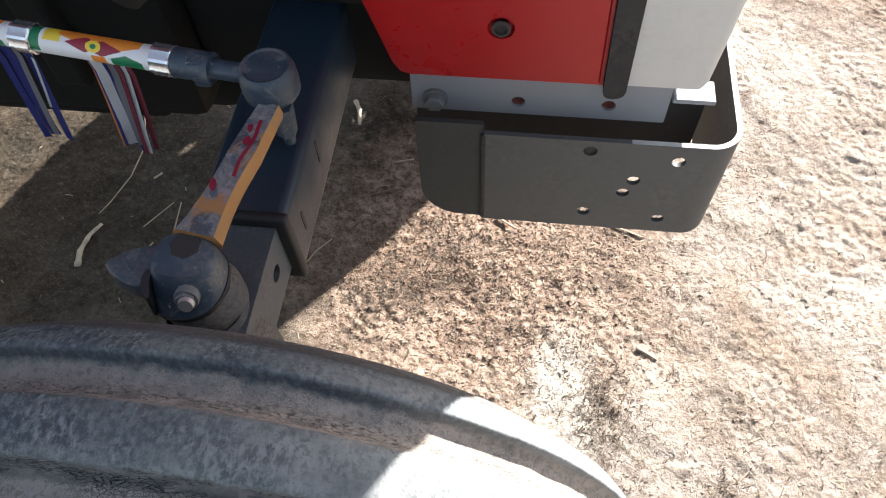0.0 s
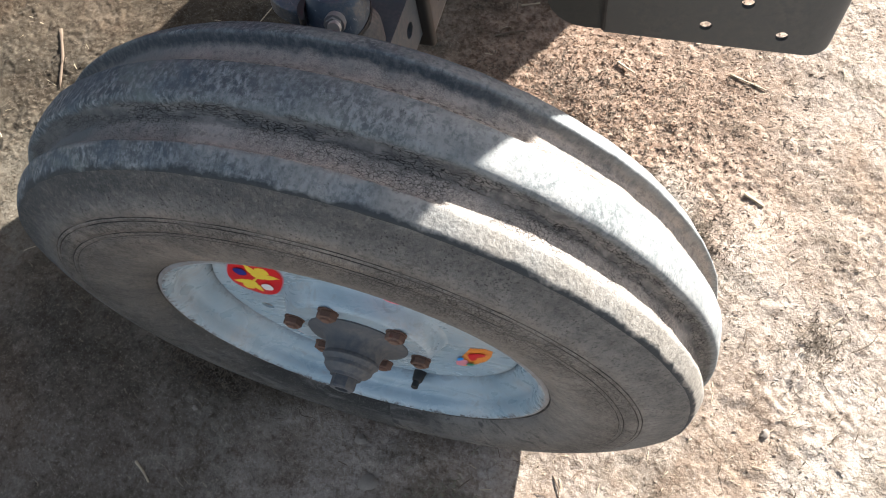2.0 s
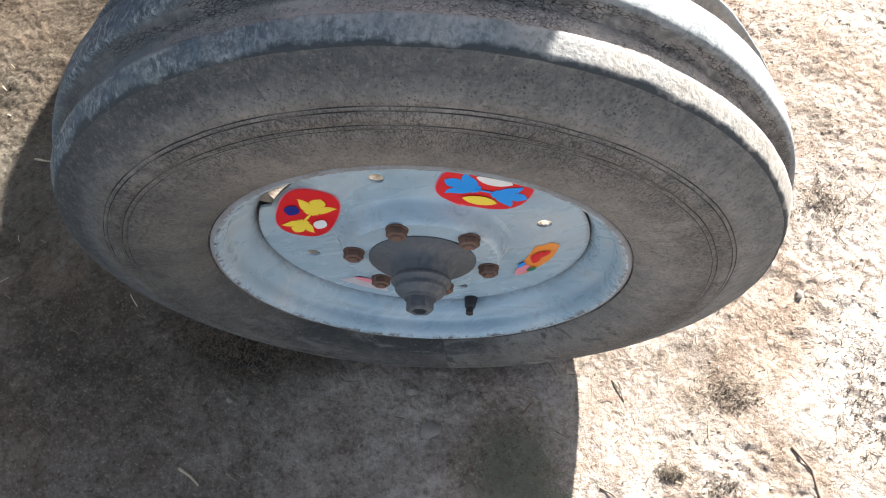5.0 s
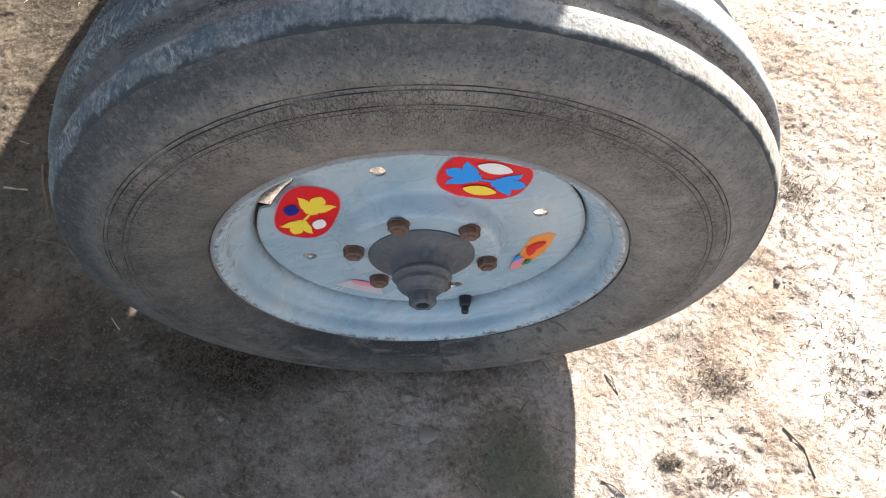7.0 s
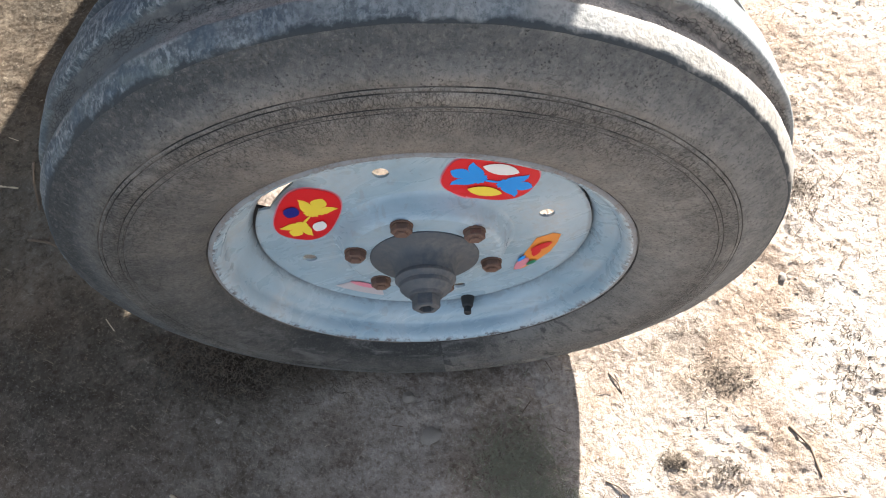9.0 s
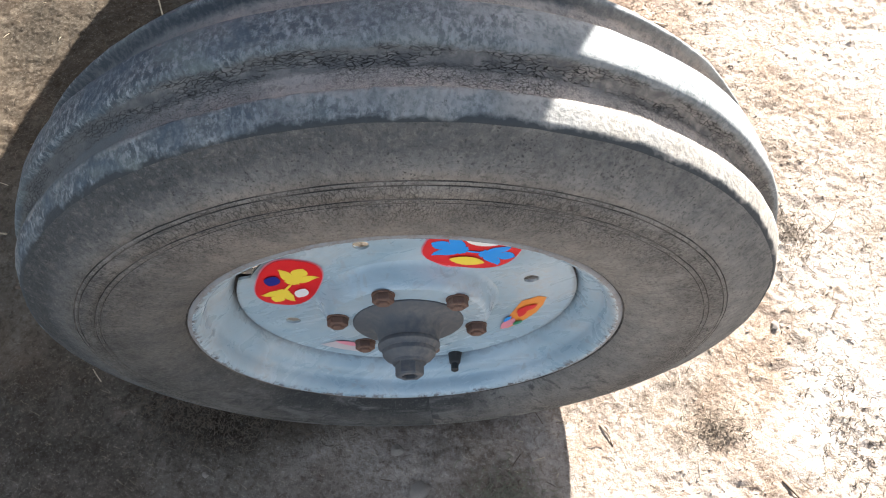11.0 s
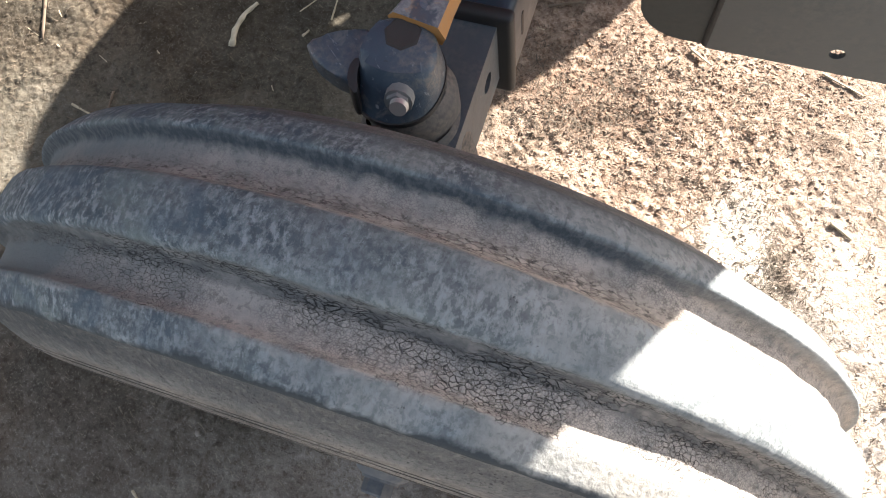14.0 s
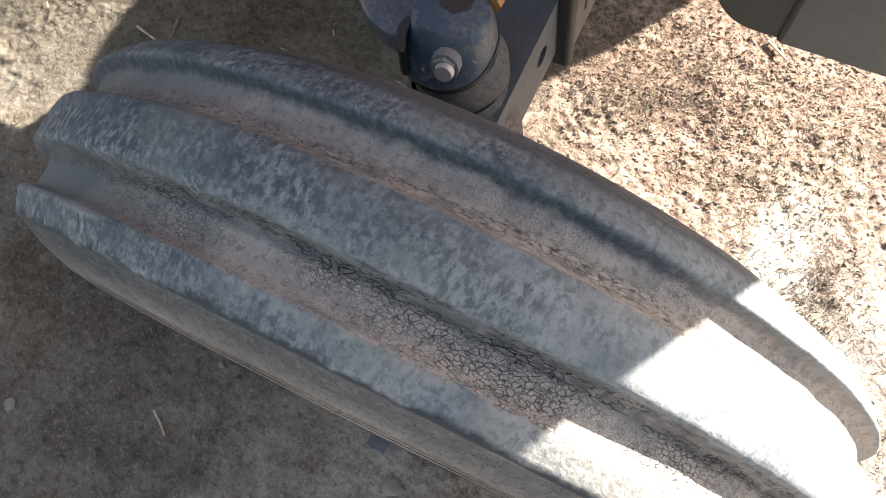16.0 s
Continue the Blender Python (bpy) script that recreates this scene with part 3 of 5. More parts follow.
STRAW = plain("dry_straw", (0.44, 0.36, 0.25), 0.8, 0, 0.6)
TWIG = plain("dry_brown_twig", (0.13, 0.092, 0.062), 0.85, 0, 0.5)
LITTER = plain("dark_plant_litter", (0.105, 0.080, 0.056), 0.9, 0, 0.6)
DEADGRASS = plain("grey_green_dead_grass", (0.215, 0.200, 0.135), 0.9, 0, 0.7)
STONE = painted("dusty_pebble", (0.200, 0.172, 0.145), 0.9, 0.6, None, (0.32, 0.275, 0.23), 5)
HUSK = plain("pale_dry_husk", (0.56, 0.47, 0.34), 0.75, 0, 0.9)


# ---- mesh helpers ----
def part(name, bm, material, parent=None, label="", smooth=False):
    """Links a bmesh as one mesh object under a thing or a part."""
    me = bpy.data.meshes.new(name)
    bmesh.ops.recalc_face_normals(bm, faces=bm.faces)
    bm.to_mesh(me)
    bm.free()
    for mat in material if isinstance(material, (list, tuple)) else [material]:
        me.materials.append(mat)
    if smooth:
        me.shade_smooth()
        if smooth != "all":
            me.set_sharp_from_angle(angle=radians(smooth))
    ob = new(name, me)
    if parent is not None:
        ob.parent = parent
        ob.matrix_parent_inverse = BASE.get(parent.name, Matrix()).inverted()
    return tagged(ob, label) if label else ob


BASE = {}


def thing(name, at, label, category, group="", kind=""):
    e = new(name)
    e.location = at
    BASE[e.name] = Matrix.Translation(at)
    return tagged(e, label, category, group, kind)


def add_box(bm, lo, hi, bevel=0.0, segs=2, mat=0):
    m = Matrix.Translation([(a + b) / 2 for a, b in zip(lo, hi)]) @ Matrix.Diagonal((*[b - a for a, b in zip(lo, hi)], 1))
    vs = bmesh.ops.create_cube(bm, size=1, matrix=m)["verts"]
    fs = {f for v in vs for f in v.link_faces}
    for f in fs:
        f.material_index = mat
    if bevel:
        es = {e for v in vs for e in v.link_edges}
        bmesh.ops.bevel(bm, geom=list(es), offset=bevel, segments=segs, affect="EDGES", profile=0.6)


def add_rod(bm, a, b, ra, rb=None, n=20, mat=0, caps=True):
    """A round bar from a to b."""
    a, b = Vector(a), Vector(b)
    rot = (b - a).to_track_quat("Z", "Y").to_matrix().to_4x4()
    m = Matrix.Translation((a + b) / 2) @ rot
    vs = bmesh.ops.create_cone(bm, cap_ends=caps, segments=n, radius1=ra, radius2=ra if rb is None else rb, depth=(b - a).length, matrix=m)["verts"]
    for f in {f for v in vs for f in v.link_faces}:
        f.material_index = mat


def lathe(bm, prof, axis_at, axis, n=48, mat=0):
    """Turns a profile of (radius, height) round an axis through a point; closes ends of radius 0."""
    q = Vector(axis).to_track_quat("Z", "Y").to_matrix().to_4x4()
    m = Matrix.Translation(axis_at) @ q
    rings = []
    for r, h in prof:
        if r < 1e-6:
            rings.append([bm.verts.new(m @ Vector((0, 0, h)))])
        else:
            rings.append([bm.verts.new(m @ Vector((r * math.cos(2 * math.pi * i / n), r * math.sin(2 * math.pi * i / n), h))) for i in range(n)])
    for a, b in zip(rings, rings[1:]):
        for i in range(n):
            j = (i + 1) % n
            if len(a) == 1 and len(b) == 1:
                continue
            quad = [a[0], b[j], b[i]] if len(a) == 1 else [a[i], a[j], b[0]] if len(b) == 1 else [a[i], a[j], b[j], b[i]]
            bm.faces.new(quad).material_index = mat


def add_plate(bm, outline, holes, axis, lo, hi, bevel=0.0):
    """A plate with real holes: a flat outline in two coordinates, thick along the third (axis 'x' or 'y')."""
    def put(u, v, w):
        return (u, w, v) if axis == "y" else (w, u, v)
    edges = []
    for loop in [outline, *holes]:
        vs = [bm.verts.new(put(u, v, lo)) for u, v in loop]
        edges += [bm.edges.new((p, q)) for p, q in zip(vs, vs[1:] + vs[:1])]
    fs = [g for g in bmesh.ops.triangle_fill(bm, use_beauty=True, edges=edges)["geom"] if isinstance(g, bmesh.types.BMFace)]
    ext = bmesh.ops.extrude_face_region(bm, geom=fs, use_keep_orig=True)
    d = Vector(put(0, 0, hi - lo))
    bmesh.ops.translate(bm, verts=[g for g in ext["geom"] if isinstance(g, bmesh.types.BMVert)], vec=d)
    return fs


def circle(u, v, r, n=20, ru=None):
    return [(u + (ru or r) * math.cos(2 * math.pi * i / n), v + r * math.sin(2 * math.pi * i / n)) for i in range(n)]


def rounded(u0, v0, u1, v1, radii, n=6):
    """A rectangle with its four corners rounded: lower left, lower right, upper right, upper left."""
    pts = []
    for (cu, cv, a0), r in zip(((u0, v0, 180), (u1, v0, 270), (u1, v1, 0), (u0, v1, 90)), radii):
        su, sv = (1 if cu == u0 else -1), (1 if cv == v0 else -1)
        if r <= 0:
            pts.append((cu, cv))
            continue
        for i in range(n + 1):
            a = radians(a0 + 90 * i / n)
            pts.append((cu + su * r + r * math.cos(a), cv + sv * r + r * math.sin(a)))
    return pts


# ---- ground ----
def lattice(rng, x, y, cell):
    """Smooth value noise on a lattice."""
    gx, gy = x / cell + 500, y / cell + 500
    ix, iy = np.floor(gx).astype(int), np.floor(gy).astype(int)
    fx, fy = gx - ix, gy - iy
    fx, fy = fx * fx * (3 - 2 * fx), fy * fy * (3 - 2 * fy)
    tab = rng.random((512, 512))
    g = lambda a, b: tab[a % 512, b % 512]
    return (g(ix, iy) * (1 - fx) + g(ix + 1, iy) * fx) * (1 - fy) + (g(ix, iy + 1) * (1 - fx) + g(ix + 1, iy + 1) * fx) * fy - 0.5


def relief(x, y):
    rng = np.random.default_rng(7)
    near = np.exp(-(np.maximum(0, np.hypot(x, y - 0.4) - 1.6) / 3.0) ** 2)
    churn = np.exp(-(((x - 0.08) / 0.14) ** 2 + ((y - 0.550) / 0.10) ** 2)) + 0.5 * np.exp(-(((x + 0.75) / 0.25) ** 2 + ((y - 0.55) / 0.4) ** 2)) \
        + 0.55 * np.exp(-(((x - 0.12) / 0.07) ** 2 + ((y + 0.22) / 0.10) ** 2)) + 0.12 * np.exp(-(((x - 0.55) / 0.2) ** 2 + ((y - 0.45) / 0.3) ** 2))
    h = 0.014 * lattice(rng, x, y, 0.45) + 0.008 * lattice(rng, x, y, 0.16)
    wx, wy = x + 0.024 * lattice(rng, x, y, 0.05), y + 0.024 * lattice(rng, x, y, 0.045)
    calm = 0.30 + 1.7 * np.clip(lattice(rng, x, y, 0.11) + 0.22, 0, 1)
    fine = 0.0036 * lattice(rng, wx, wy, 0.055) + 0.0030 * lattice(rng, wx, wy, 0.024) + calm * (0.0030 * lattice(rng, wx, wy, 0.0125) + 0.0024 * lattice(rng, x, y, 0.0072))
    clod = np.maximum(0, lattice(rng, wx, wy, 0.046) - 0.18) * 0.014 + np.maximum(0, lattice(rng, wx, wy, 0.019) - 0.17) * 0.014 + np.maximum(0, lattice(rng, wx, wy, 0.0095) - 0.15) * 0.010
    spill = 0.0034 * lattice(rng, wx, wy, 0.036) + 0.0058 * lattice(rng, wx, wy, 0.0140) + 0.0066 * lattice(rng, x, y, 0.0078)
    heap = np.clip(lattice(rng, wx, wy, 0.085) + 0.7 * lattice(rng, wx, wy, 0.038) + 0.06, 0, 1)
    spill = spill * (0.16 + 2.8 * heap) + 0.012 * heap
    press = -0.010 * np.exp(-(((x) / 0.13) ** 2 + ((y - 0.02) / 0.10) ** 2) ** 2)
    return near * (h + fine * (0.95 + 0.25 * churn) + clod * (0.12 + 0.40 * churn) * calm + 0.50 * spill * churn) + press


def ground_lines(lo, hi, step, far):
    mid = list(np.arange(lo, hi + 1e-6, step))
    out, d, p = [], step, hi
    while p < far:
        d *= 1.35
        p += d
        out.append(p)
    left, d, p = [], step, lo
    while p > -far:
        d *= 1.35
        p -= d
        left.append(p)
    return np.array(left[::-1] + mid + out)


def build_ground():
    xs, ys = ground_lines(-1.25, 1.15, 0.0030, 900), ground_lines(-0.6, 1.45, 0.0030, 900)
    X, Y = np.meshgrid(xs, ys)
    Z = relief(X, Y)
    co = np.stack([X, Y, Z], -1).reshape(-1, 3)
    w = len(xs)
    i = np.arange((len(ys) - 1) * w).reshape(-1, w)[:, :-1].ravel()
    q = np.stack([i, i + 1, i + w + 1, i + w], -1)
    me = bpy.data.meshes.new("ground")
    me.vertices.add(len(co))
    me.vertices.foreach_set("co", co.ravel())
    me.loops.add(q.size)
    me.loops.foreach_set("vertex_index", q.ravel())
    me.polygons.add(len(q))
    me.polygons.foreach_set("loop_start", np.arange(0, q.size, 4))
    me.polygons.foreach_set("loop_total", np.full(len(q), 4))
    me.update(calc_edges=True)
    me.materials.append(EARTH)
    me.shade_smooth()
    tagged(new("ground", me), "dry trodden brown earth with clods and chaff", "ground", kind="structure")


build_ground()

# ---- the tractor ----
tractor = thing("tractor", (0, 0.66, 0), "red tractor with pale grille standing on dry earth", "tractor")

HUB_Z, MID = 0.340, 0.0205


def tyre_profile():
    """Outline from the near bead over the tread to the far bead, worn unevenly: distance from the mid-plane, radius, zone (0 rib, 1 groove, 2 wall, 3 groove side, 4 moulded line)."""
    wall = [
        (0.0735, 0.2185, 4), (0.0760, 0.2212, 4), (0.0779, 0.2233, 2), (0.0803, 0.2258, 2), (0.0845, 0.2335, 2), (0.0900, 0.2500, 2), (0.0932, 0.2700, 2), (0.0940, 0.2860, 2), (0.0939, 0.2950, 2), (0.0930, 0.2953, 4), (0.0938, 0.2957, 2), (0.0936, 0.2994, 2),
        (0.0922, 0.2998, 4), (0.0932, 0.3003, 2), (0.0916, 0.3130, 2), (0.0903, 0.3135, 4), (0.0911, 0.3140, 2), (0.0902, 0.3166, 2), (0.0886, 0.3171, 4), (0.0898, 0.3177, 2), (0.0865, 0.3290, 2),
    ]
    near = wall + [
        (0.0820, 0.3410, 2), (0.0780, 0.3500, 2), (0.0755, 0.3545, 2), (0.0742, 0.3590, 0), (0.0725, 0.3618, 0), (0.0690, 0.3636, 0), (0.0630, 0.3660, 0), (0.0575, 0.3682, 0), (0.0548, 0.3690, 0), (0.0536, 0.3686, 0),
        (0.0526, 0.3672, 3), (0.0498, 0.3622, 3), (0.0480, 0.3606, 1), (0.0430, 0.3600, 1), (0.0370, 0.3598, 1), (0.0310, 0.3600, 1), (0.0276, 0.3608, 3), (0.0256, 0.3640, 3), (0.0234, 0.3715, 3),
        (0.0224, 0.3750, 0), (0.0206, 0.3768, 0), (0.0170, 0.3777, 0), (0.0090, 0.3782, 0), (0.0, 0.3784, 0),
    ]
    far = [
        (0.0070, 0.3781, 0), (0.0115, 0.3772, 0), (0.0142, 0.3756, 0), (0.0160, 0.3728, 0), (0.0182, 0.3672, 1), (0.0215, 0.3622, 1), (0.0260, 0.3602, 1), (0.0320, 0.3597, 1), (0.0380, 0.3598, 1), (0.0420, 0.3606, 1),
        (0.0440, 0.3625, 3), (0.0466, 0.3685, 3), (0.0476, 0.3698, 0), (0.0495, 0.3700, 0), (0.0535, 0.3680, 0), (0.0600, 0.3642, 0), (0.0650, 0.3608, 0), (0.0682, 0.3582, 0), (0.0702, 0.3550, 0), (0.0728, 0.3505, 2), (0.0775, 0.3420, 2),
    ]
    return [(MID - d, r, z) for d, r, z in near] + [(MID + d - 0.018 * max(0.0, (0.286 - r) / 0.0675), r, z) for d, r, z in far + wall[::-1]]


def make_tyre(parent):
    prof = tyre_profile()
    n = 288
    run = [0.0]
    for (y0, r0, _), (y1, r1, _) in zip(prof, prof[1:]):
        run.append(run[-1] + math.hypot(y1 - y0, r1 - r0))
    bm = bmesh.new()
    uvl = bm.loops.layers.uv.new("UVMap")
    rings = []
    for k, (y, r, z) in enumerate(prof):
        ring = []
        for i in range(n):
            a = 2 * math.pi * i / n
            p = Vector((math.cos(a), math.sin(a), 0))
            w = 0.0011 * noise.noise(Vector((p.x * 5, p.y * 5, y * 40))) + 0.0007 * noise.noise(Vector((p.x * 22, p.y * 22, y * 90)))
            if z in (2, 4):
                w *= 0.6
            edge = 0.0005 * noise.noise(Vector((p.x * 16, p.y * 16, 3.0 + k))) if 0.014 < abs(y - MID) < 0.056 or abs(abs(y - MID) - 0.0742) < 0.0015 else 0.0
            rr = r + w
            x, zz = -rr * math.sin(a), -rr * math.cos(a)
            # the tread flattens where it bears on the soil
            if zz < -0.352 and z != 2:
                zz = -0.352 - 0.25 * (-zz - 0.352)
            ring.append(bm.verts.new((x, y + edge, zz)))
        rings.append(ring)
    for k, (a, b) in enumerate(zip(rings, rings[1:])):
        pair = (prof[k][2], prof[k + 1][2])
        zone = 2 if 4 in pair else 1 if 2 in pair else 0
        for i in range(n):
            j = (i + 1) % n
            f = bm.faces.new((a[i], a[j], b[j], b[i]))
            f.material_index = zone
            f.smooth = True
            for lp, (u, v) in zip(f.loops, ((i, k), (i + 1, k), (i + 1, k + 1), (i, k + 1))):
                lp[uvl].uv = (u / n * 2 * math.pi * 0.36, run[v])
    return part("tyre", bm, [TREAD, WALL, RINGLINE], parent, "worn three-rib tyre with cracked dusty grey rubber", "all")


def make_rim(parent):
    prof = [
        (0.2165, -0.0520), (0.2212, -0.0530), (0.2222, -0.0552), (0.2206, -0.0572), (0.2172, -0.0578), (0.2135, -0.0562), (0.2100, -0.0530), (0.2078, -0.0485),
        (0.2064, -0.0430), (0.2055, -0.0385), (0.2036, -0.0358), (0.1990, -0.0338), (0.1935, -0.0312), (0.1893, -0.0272), (0.1860, -0.0205), (0.1820, -0.0120), (0.1800, -0.0040), (0.1812, 0.0050), (0.1835, 0.0150),
        (0.1900, 0.0270), (0.2010, 0.0380), (0.2080, 0.0500), (0.2110, 0.0660), (0.2120, 0.0740), (0.2190, 0.0790), (0.2222, 0.0775), (0.2212, 0.0745), (0.2165, 0.0735),
        (0.2145, 0.0660), (0.2115, 0.0500), (0.2050, 0.0370), (0.1935, 0.0250), (0.1865, 0.0120), (0.1865, -0.0040), (0.1950, -0.0150), (0.2040, -0.0330), (0.2110, -0.0440), (0.2165, -0.0520),
    ]
    bm = bmesh.new()
    lathe(bm, [(r, -y) for r, y in prof], (0, 0, 0), (0, -1, 0), 128)
    bmesh.ops.remove_doubles(bm, verts=bm.verts, dist=1e-6)
    for f in bm.faces:
        c = f.calc_center_median()
        r = math.hypot(c.x, c.z)
        f.material_index = 1 if c.y > -0.0085 else 2 if r > 0.2187 else 0
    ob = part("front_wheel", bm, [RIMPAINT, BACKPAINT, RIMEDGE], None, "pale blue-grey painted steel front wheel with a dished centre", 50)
    ob.parent = parent
    ob.matrix_parent_inverse = BASE[parent.name].inverted()
    return ob


def dish(r):
    """How far the disc's face stands out at a radius: flat outside, pressed forward round the hub."""
    t = min(1.0, max(0.0, (0.0985 - r) / 0.0165))
    return -0.0160 - 0.0235 * t * t * (3 - 2 * t)


def make_disc(parent):
    out, n = [], 240
    for i in range(n):
        a = 360 * i / n
        # a narrow seam all round, cut back to an open slot behind the hub's height
        notch = min(1.0, max(0.0, (a - 124) / 8)) * min(1.0, max(0.0, (152.5 - a) / 2))
        r = 0.1797 - 0.0012 * math.cos(radians(a - 200)) - 0.0100 * notch
        out.append((r * math.cos(radians(a)), r * math.sin(radians(a))))
    holes = [circle(0.1365 * math.cos(radians(a)), 0.1365 * math.sin(radians(a)), 0.0082, 16) for a in (15, 101.8, 192.4, 283)]
    bm = bmesh.new()
    add_plate(bm, out, [circle(0, 0, 0.121, 64), *holes], "y", -0.0160, -0.0130)
    lathe(bm, [(0.1212, 0.0095), (0.1212, 0.0160)] + [(r, -dish(r)) for r in (0.119, 0.105, 0.0985, 0.0960, 0.0935, 0.0905, 0.0875, 0.0850, 0.0820, 0.075, 0.065)] + [(0.0470, 0.0395), (0.0470, 0.0150)], (0, 0, 0), (0, -1, 0), 64)
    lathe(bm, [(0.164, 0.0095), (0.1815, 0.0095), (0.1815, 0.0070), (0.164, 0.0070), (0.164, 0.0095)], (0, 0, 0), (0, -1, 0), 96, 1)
    # ring added to block light in the seam; it stops short of the open slot
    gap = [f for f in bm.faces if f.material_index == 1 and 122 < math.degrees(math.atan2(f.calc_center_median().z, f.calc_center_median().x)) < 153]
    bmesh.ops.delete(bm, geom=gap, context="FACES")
    return part("wheel_disc", bm, [RIMPAINT, RUSTSHADE], parent, "pale blue-grey pressed disc with four small holes", 30)


def make_hub(parent):
    bm = bmesh.new()
    y = lambda r, yy: (r, 0.0035 - yy)
    lathe(bm, [y(0, -0.028), y(0.057, -0.028), y(0.0592, -0.0320), y(0.0587, -0.0375), y(0.0560, -0.0395), y(0.042, -0.0410), y(0.0365, -0.0440), y(0.0340, -0.0490), y(0.0315, -0.0600), y(0.0325, -0.0615), y(0.0325, -0.0645), y(0.0300, -0.0665), y(0.0285, -0.0690), y(0, -0.0690)], (0, 0, 0), (0, -1, 0), 48)
    part("hub", bm, HUBGREY, parent, "dusty dark cast wheel hub", 35)
    bm = bmesh.new()
    lathe(bm, [y(0.0280, -0.0685), y(0.0275, -0.0735), y(0.0240, -0.0775), y(0.0185, -0.0805), y(0.0175, -0.0830), y(0, -0.0830)], (0, 0, 0), (0, -1, 0), 40)
    part("hub_cap", bm, HUBGREY, parent, "", 35)
    bm = bmesh.new()
    lathe(bm, [y(0.0148, -0.0825), y(0.0148, -0.0945), y(0.0135, -0.0965), y(0.0085, -0.0965), y(0.0085, -0.0900), y(0, -0.0900)], (0, 0, 0), (0, -1, 0), 6)
    part("hub_plug", bm, HUBGREY, parent, "grey hexagonal plug at the hub's end", False)


def make_nut(parent, a):
    c = Vector((0.0748 * math.cos(a), 0, 0.0748 * math.sin(a)))
    bm = bmesh.new()
    lathe(bm, [(0.0118, 0.0390), (0.0118, 0.0408), (0, 0.0408)], c, (0, -1, 0), 20)
    lathe(bm, [(0.0100, 0.0408), (0.0109, 0.0414), (0.0109, 0.0476), (0.0095, 0.0488), (0.0066, 0.0484), (0.0060, 0.0502), (0.0050, 0.0508), (0, 0.0508)], c, (0, -1, 0), 6)
    bmesh.ops.rotate(bm, verts=bm.verts, cent=c, matrix=Matrix.Rotation(a * 3, 3, "Y"))
    return part("wheel_nut", bm, RUST, parent, "rusty brown hexagonal wheel nut")


def make_valve(parent):
    a = radians(-77)
    c = Vector((0.181 * math.cos(a), -0.004, 0.181 * math.sin(a)))
    bm = bmesh.new()
    lathe(bm, [(0.0105, 0.0), (0.0105, 0.006), (0.0092, 0.010), (0.0070, 0.026), (0.0058, 0.028), (0.0048, 0.0285), (0.0048, 0.037), (0.0034, 0.038), (0, 0.038)], c, (-0.05, -1, 0.22), 16)
    part("valve_stem", bm, BLACK, parent, "black rubber valve stem", 40)


def leaf(cu, cv, size, turn):
    """Outline of a printed leaf: a waisted middle lobe, two swept side lobes and a frilled foot."""
    half = [(0.24, 1.07), (0.37, 0.86), (0.37, 0.66), (0.20, 0.42), (0.30, 0.54), (0.46, 0.67), (0.70, 0.75), (0.98, 0.72), (0.85, 0.54), (0.76, 0.30), (0.62, 0.02), (0.46, -0.16), (0.31, -0.22), (0.38, -0.34), (0.23, -0.40), (0.16, -0.52)]
    pts = [(0.0, 1.25), *half, (0.0, -0.45), *[(-u, v) for u, v in half[::-1]]]
    c, k = math.cos(turn), math.sin(turn)
    return [(cu + size * (u * c - (v - 0.3) * k), cv + size * (u * k + (v - 0.3) * c)) for u, v in pts]


def petal(cu, cv, long, wide, turn):
    pts = []
    for i in range(18):
        t = 2 * math.pi * i / 18
        u, v = long * math.cos(t), wide * math.sin(t) * abs(math.sin(t)) ** 0.6
        pts.append((cu + u * math.cos(turn) - v * math.sin(turn), cv + u * math.sin(turn) + v * math.cos(turn)))
    return pts


def make_sticker(parent, layers, label):
    """A printed film on the wheel's disc: outlines of colours, each a little above the one before."""
    mats, co, faces, index = [], [], [], []
    for k, (col, loop) in enumerate(layers):
        if FILM[col] not in mats:
            mats.append(FILM[col])
        bm = bmesh.new()
        vs = [bm.verts.new((u, 0, v)) for u, v in loop]
        es = [bm.edges.new(p) for p in zip(vs, vs[1:] + vs[:1])]
        bmesh.ops.triangle_fill(bm, use_beauty=True, edges=es)
        for _ in range(3):
            bmesh.ops.subdivide_edges(bm, edges=bm.edges[:], cuts=1, use_grid_fill=True)
        bm.verts.index_update()
        base = len(co)
        co += [(v.co.x, dish(math.hypot(v.co.x, v.co.z)) - 0.0005 - 0.0003 * k - 0.0007 * (k > 0), v.co.z) for v in bm.verts]
        for f in bm.faces:
            f.normal_update()
            loopv = [base + v.index for v in f.verts]
            faces.append(loopv[::-1] if f.normal.y > 0 else loopv)
            index.append(mats.index(FILM[col]))
        bm.free()
    me = bpy.data.meshes.new("sticker")
    me.from_pydata(co, [], faces)
    me.polygons.foreach_set("material_index", index)
    for m in mats:
        me.materials.append(m)
    ob = new("sticker", me)
    ob.parent = parent
    return tagged(ob, label)


def blob(cu, cv, ru, rv, turn, power=3.2, n=40):
    """A rounded badge outline between an ellipse and a rectangle."""
    pts = []
    for i in range(n):
        t = 2 * math.pi * i / n
        u = ru * math.copysign(abs(math.cos(t)) ** (2 / power), math.cos(t))
        v = rv * math.copysign(abs(math.sin(t)) ** (2 / power), math.sin(t))
        pts.append((cu + u * math.cos(turn) - v * math.sin(turn), cv + u * math.sin(turn) + v * math.cos(turn)))
    return pts


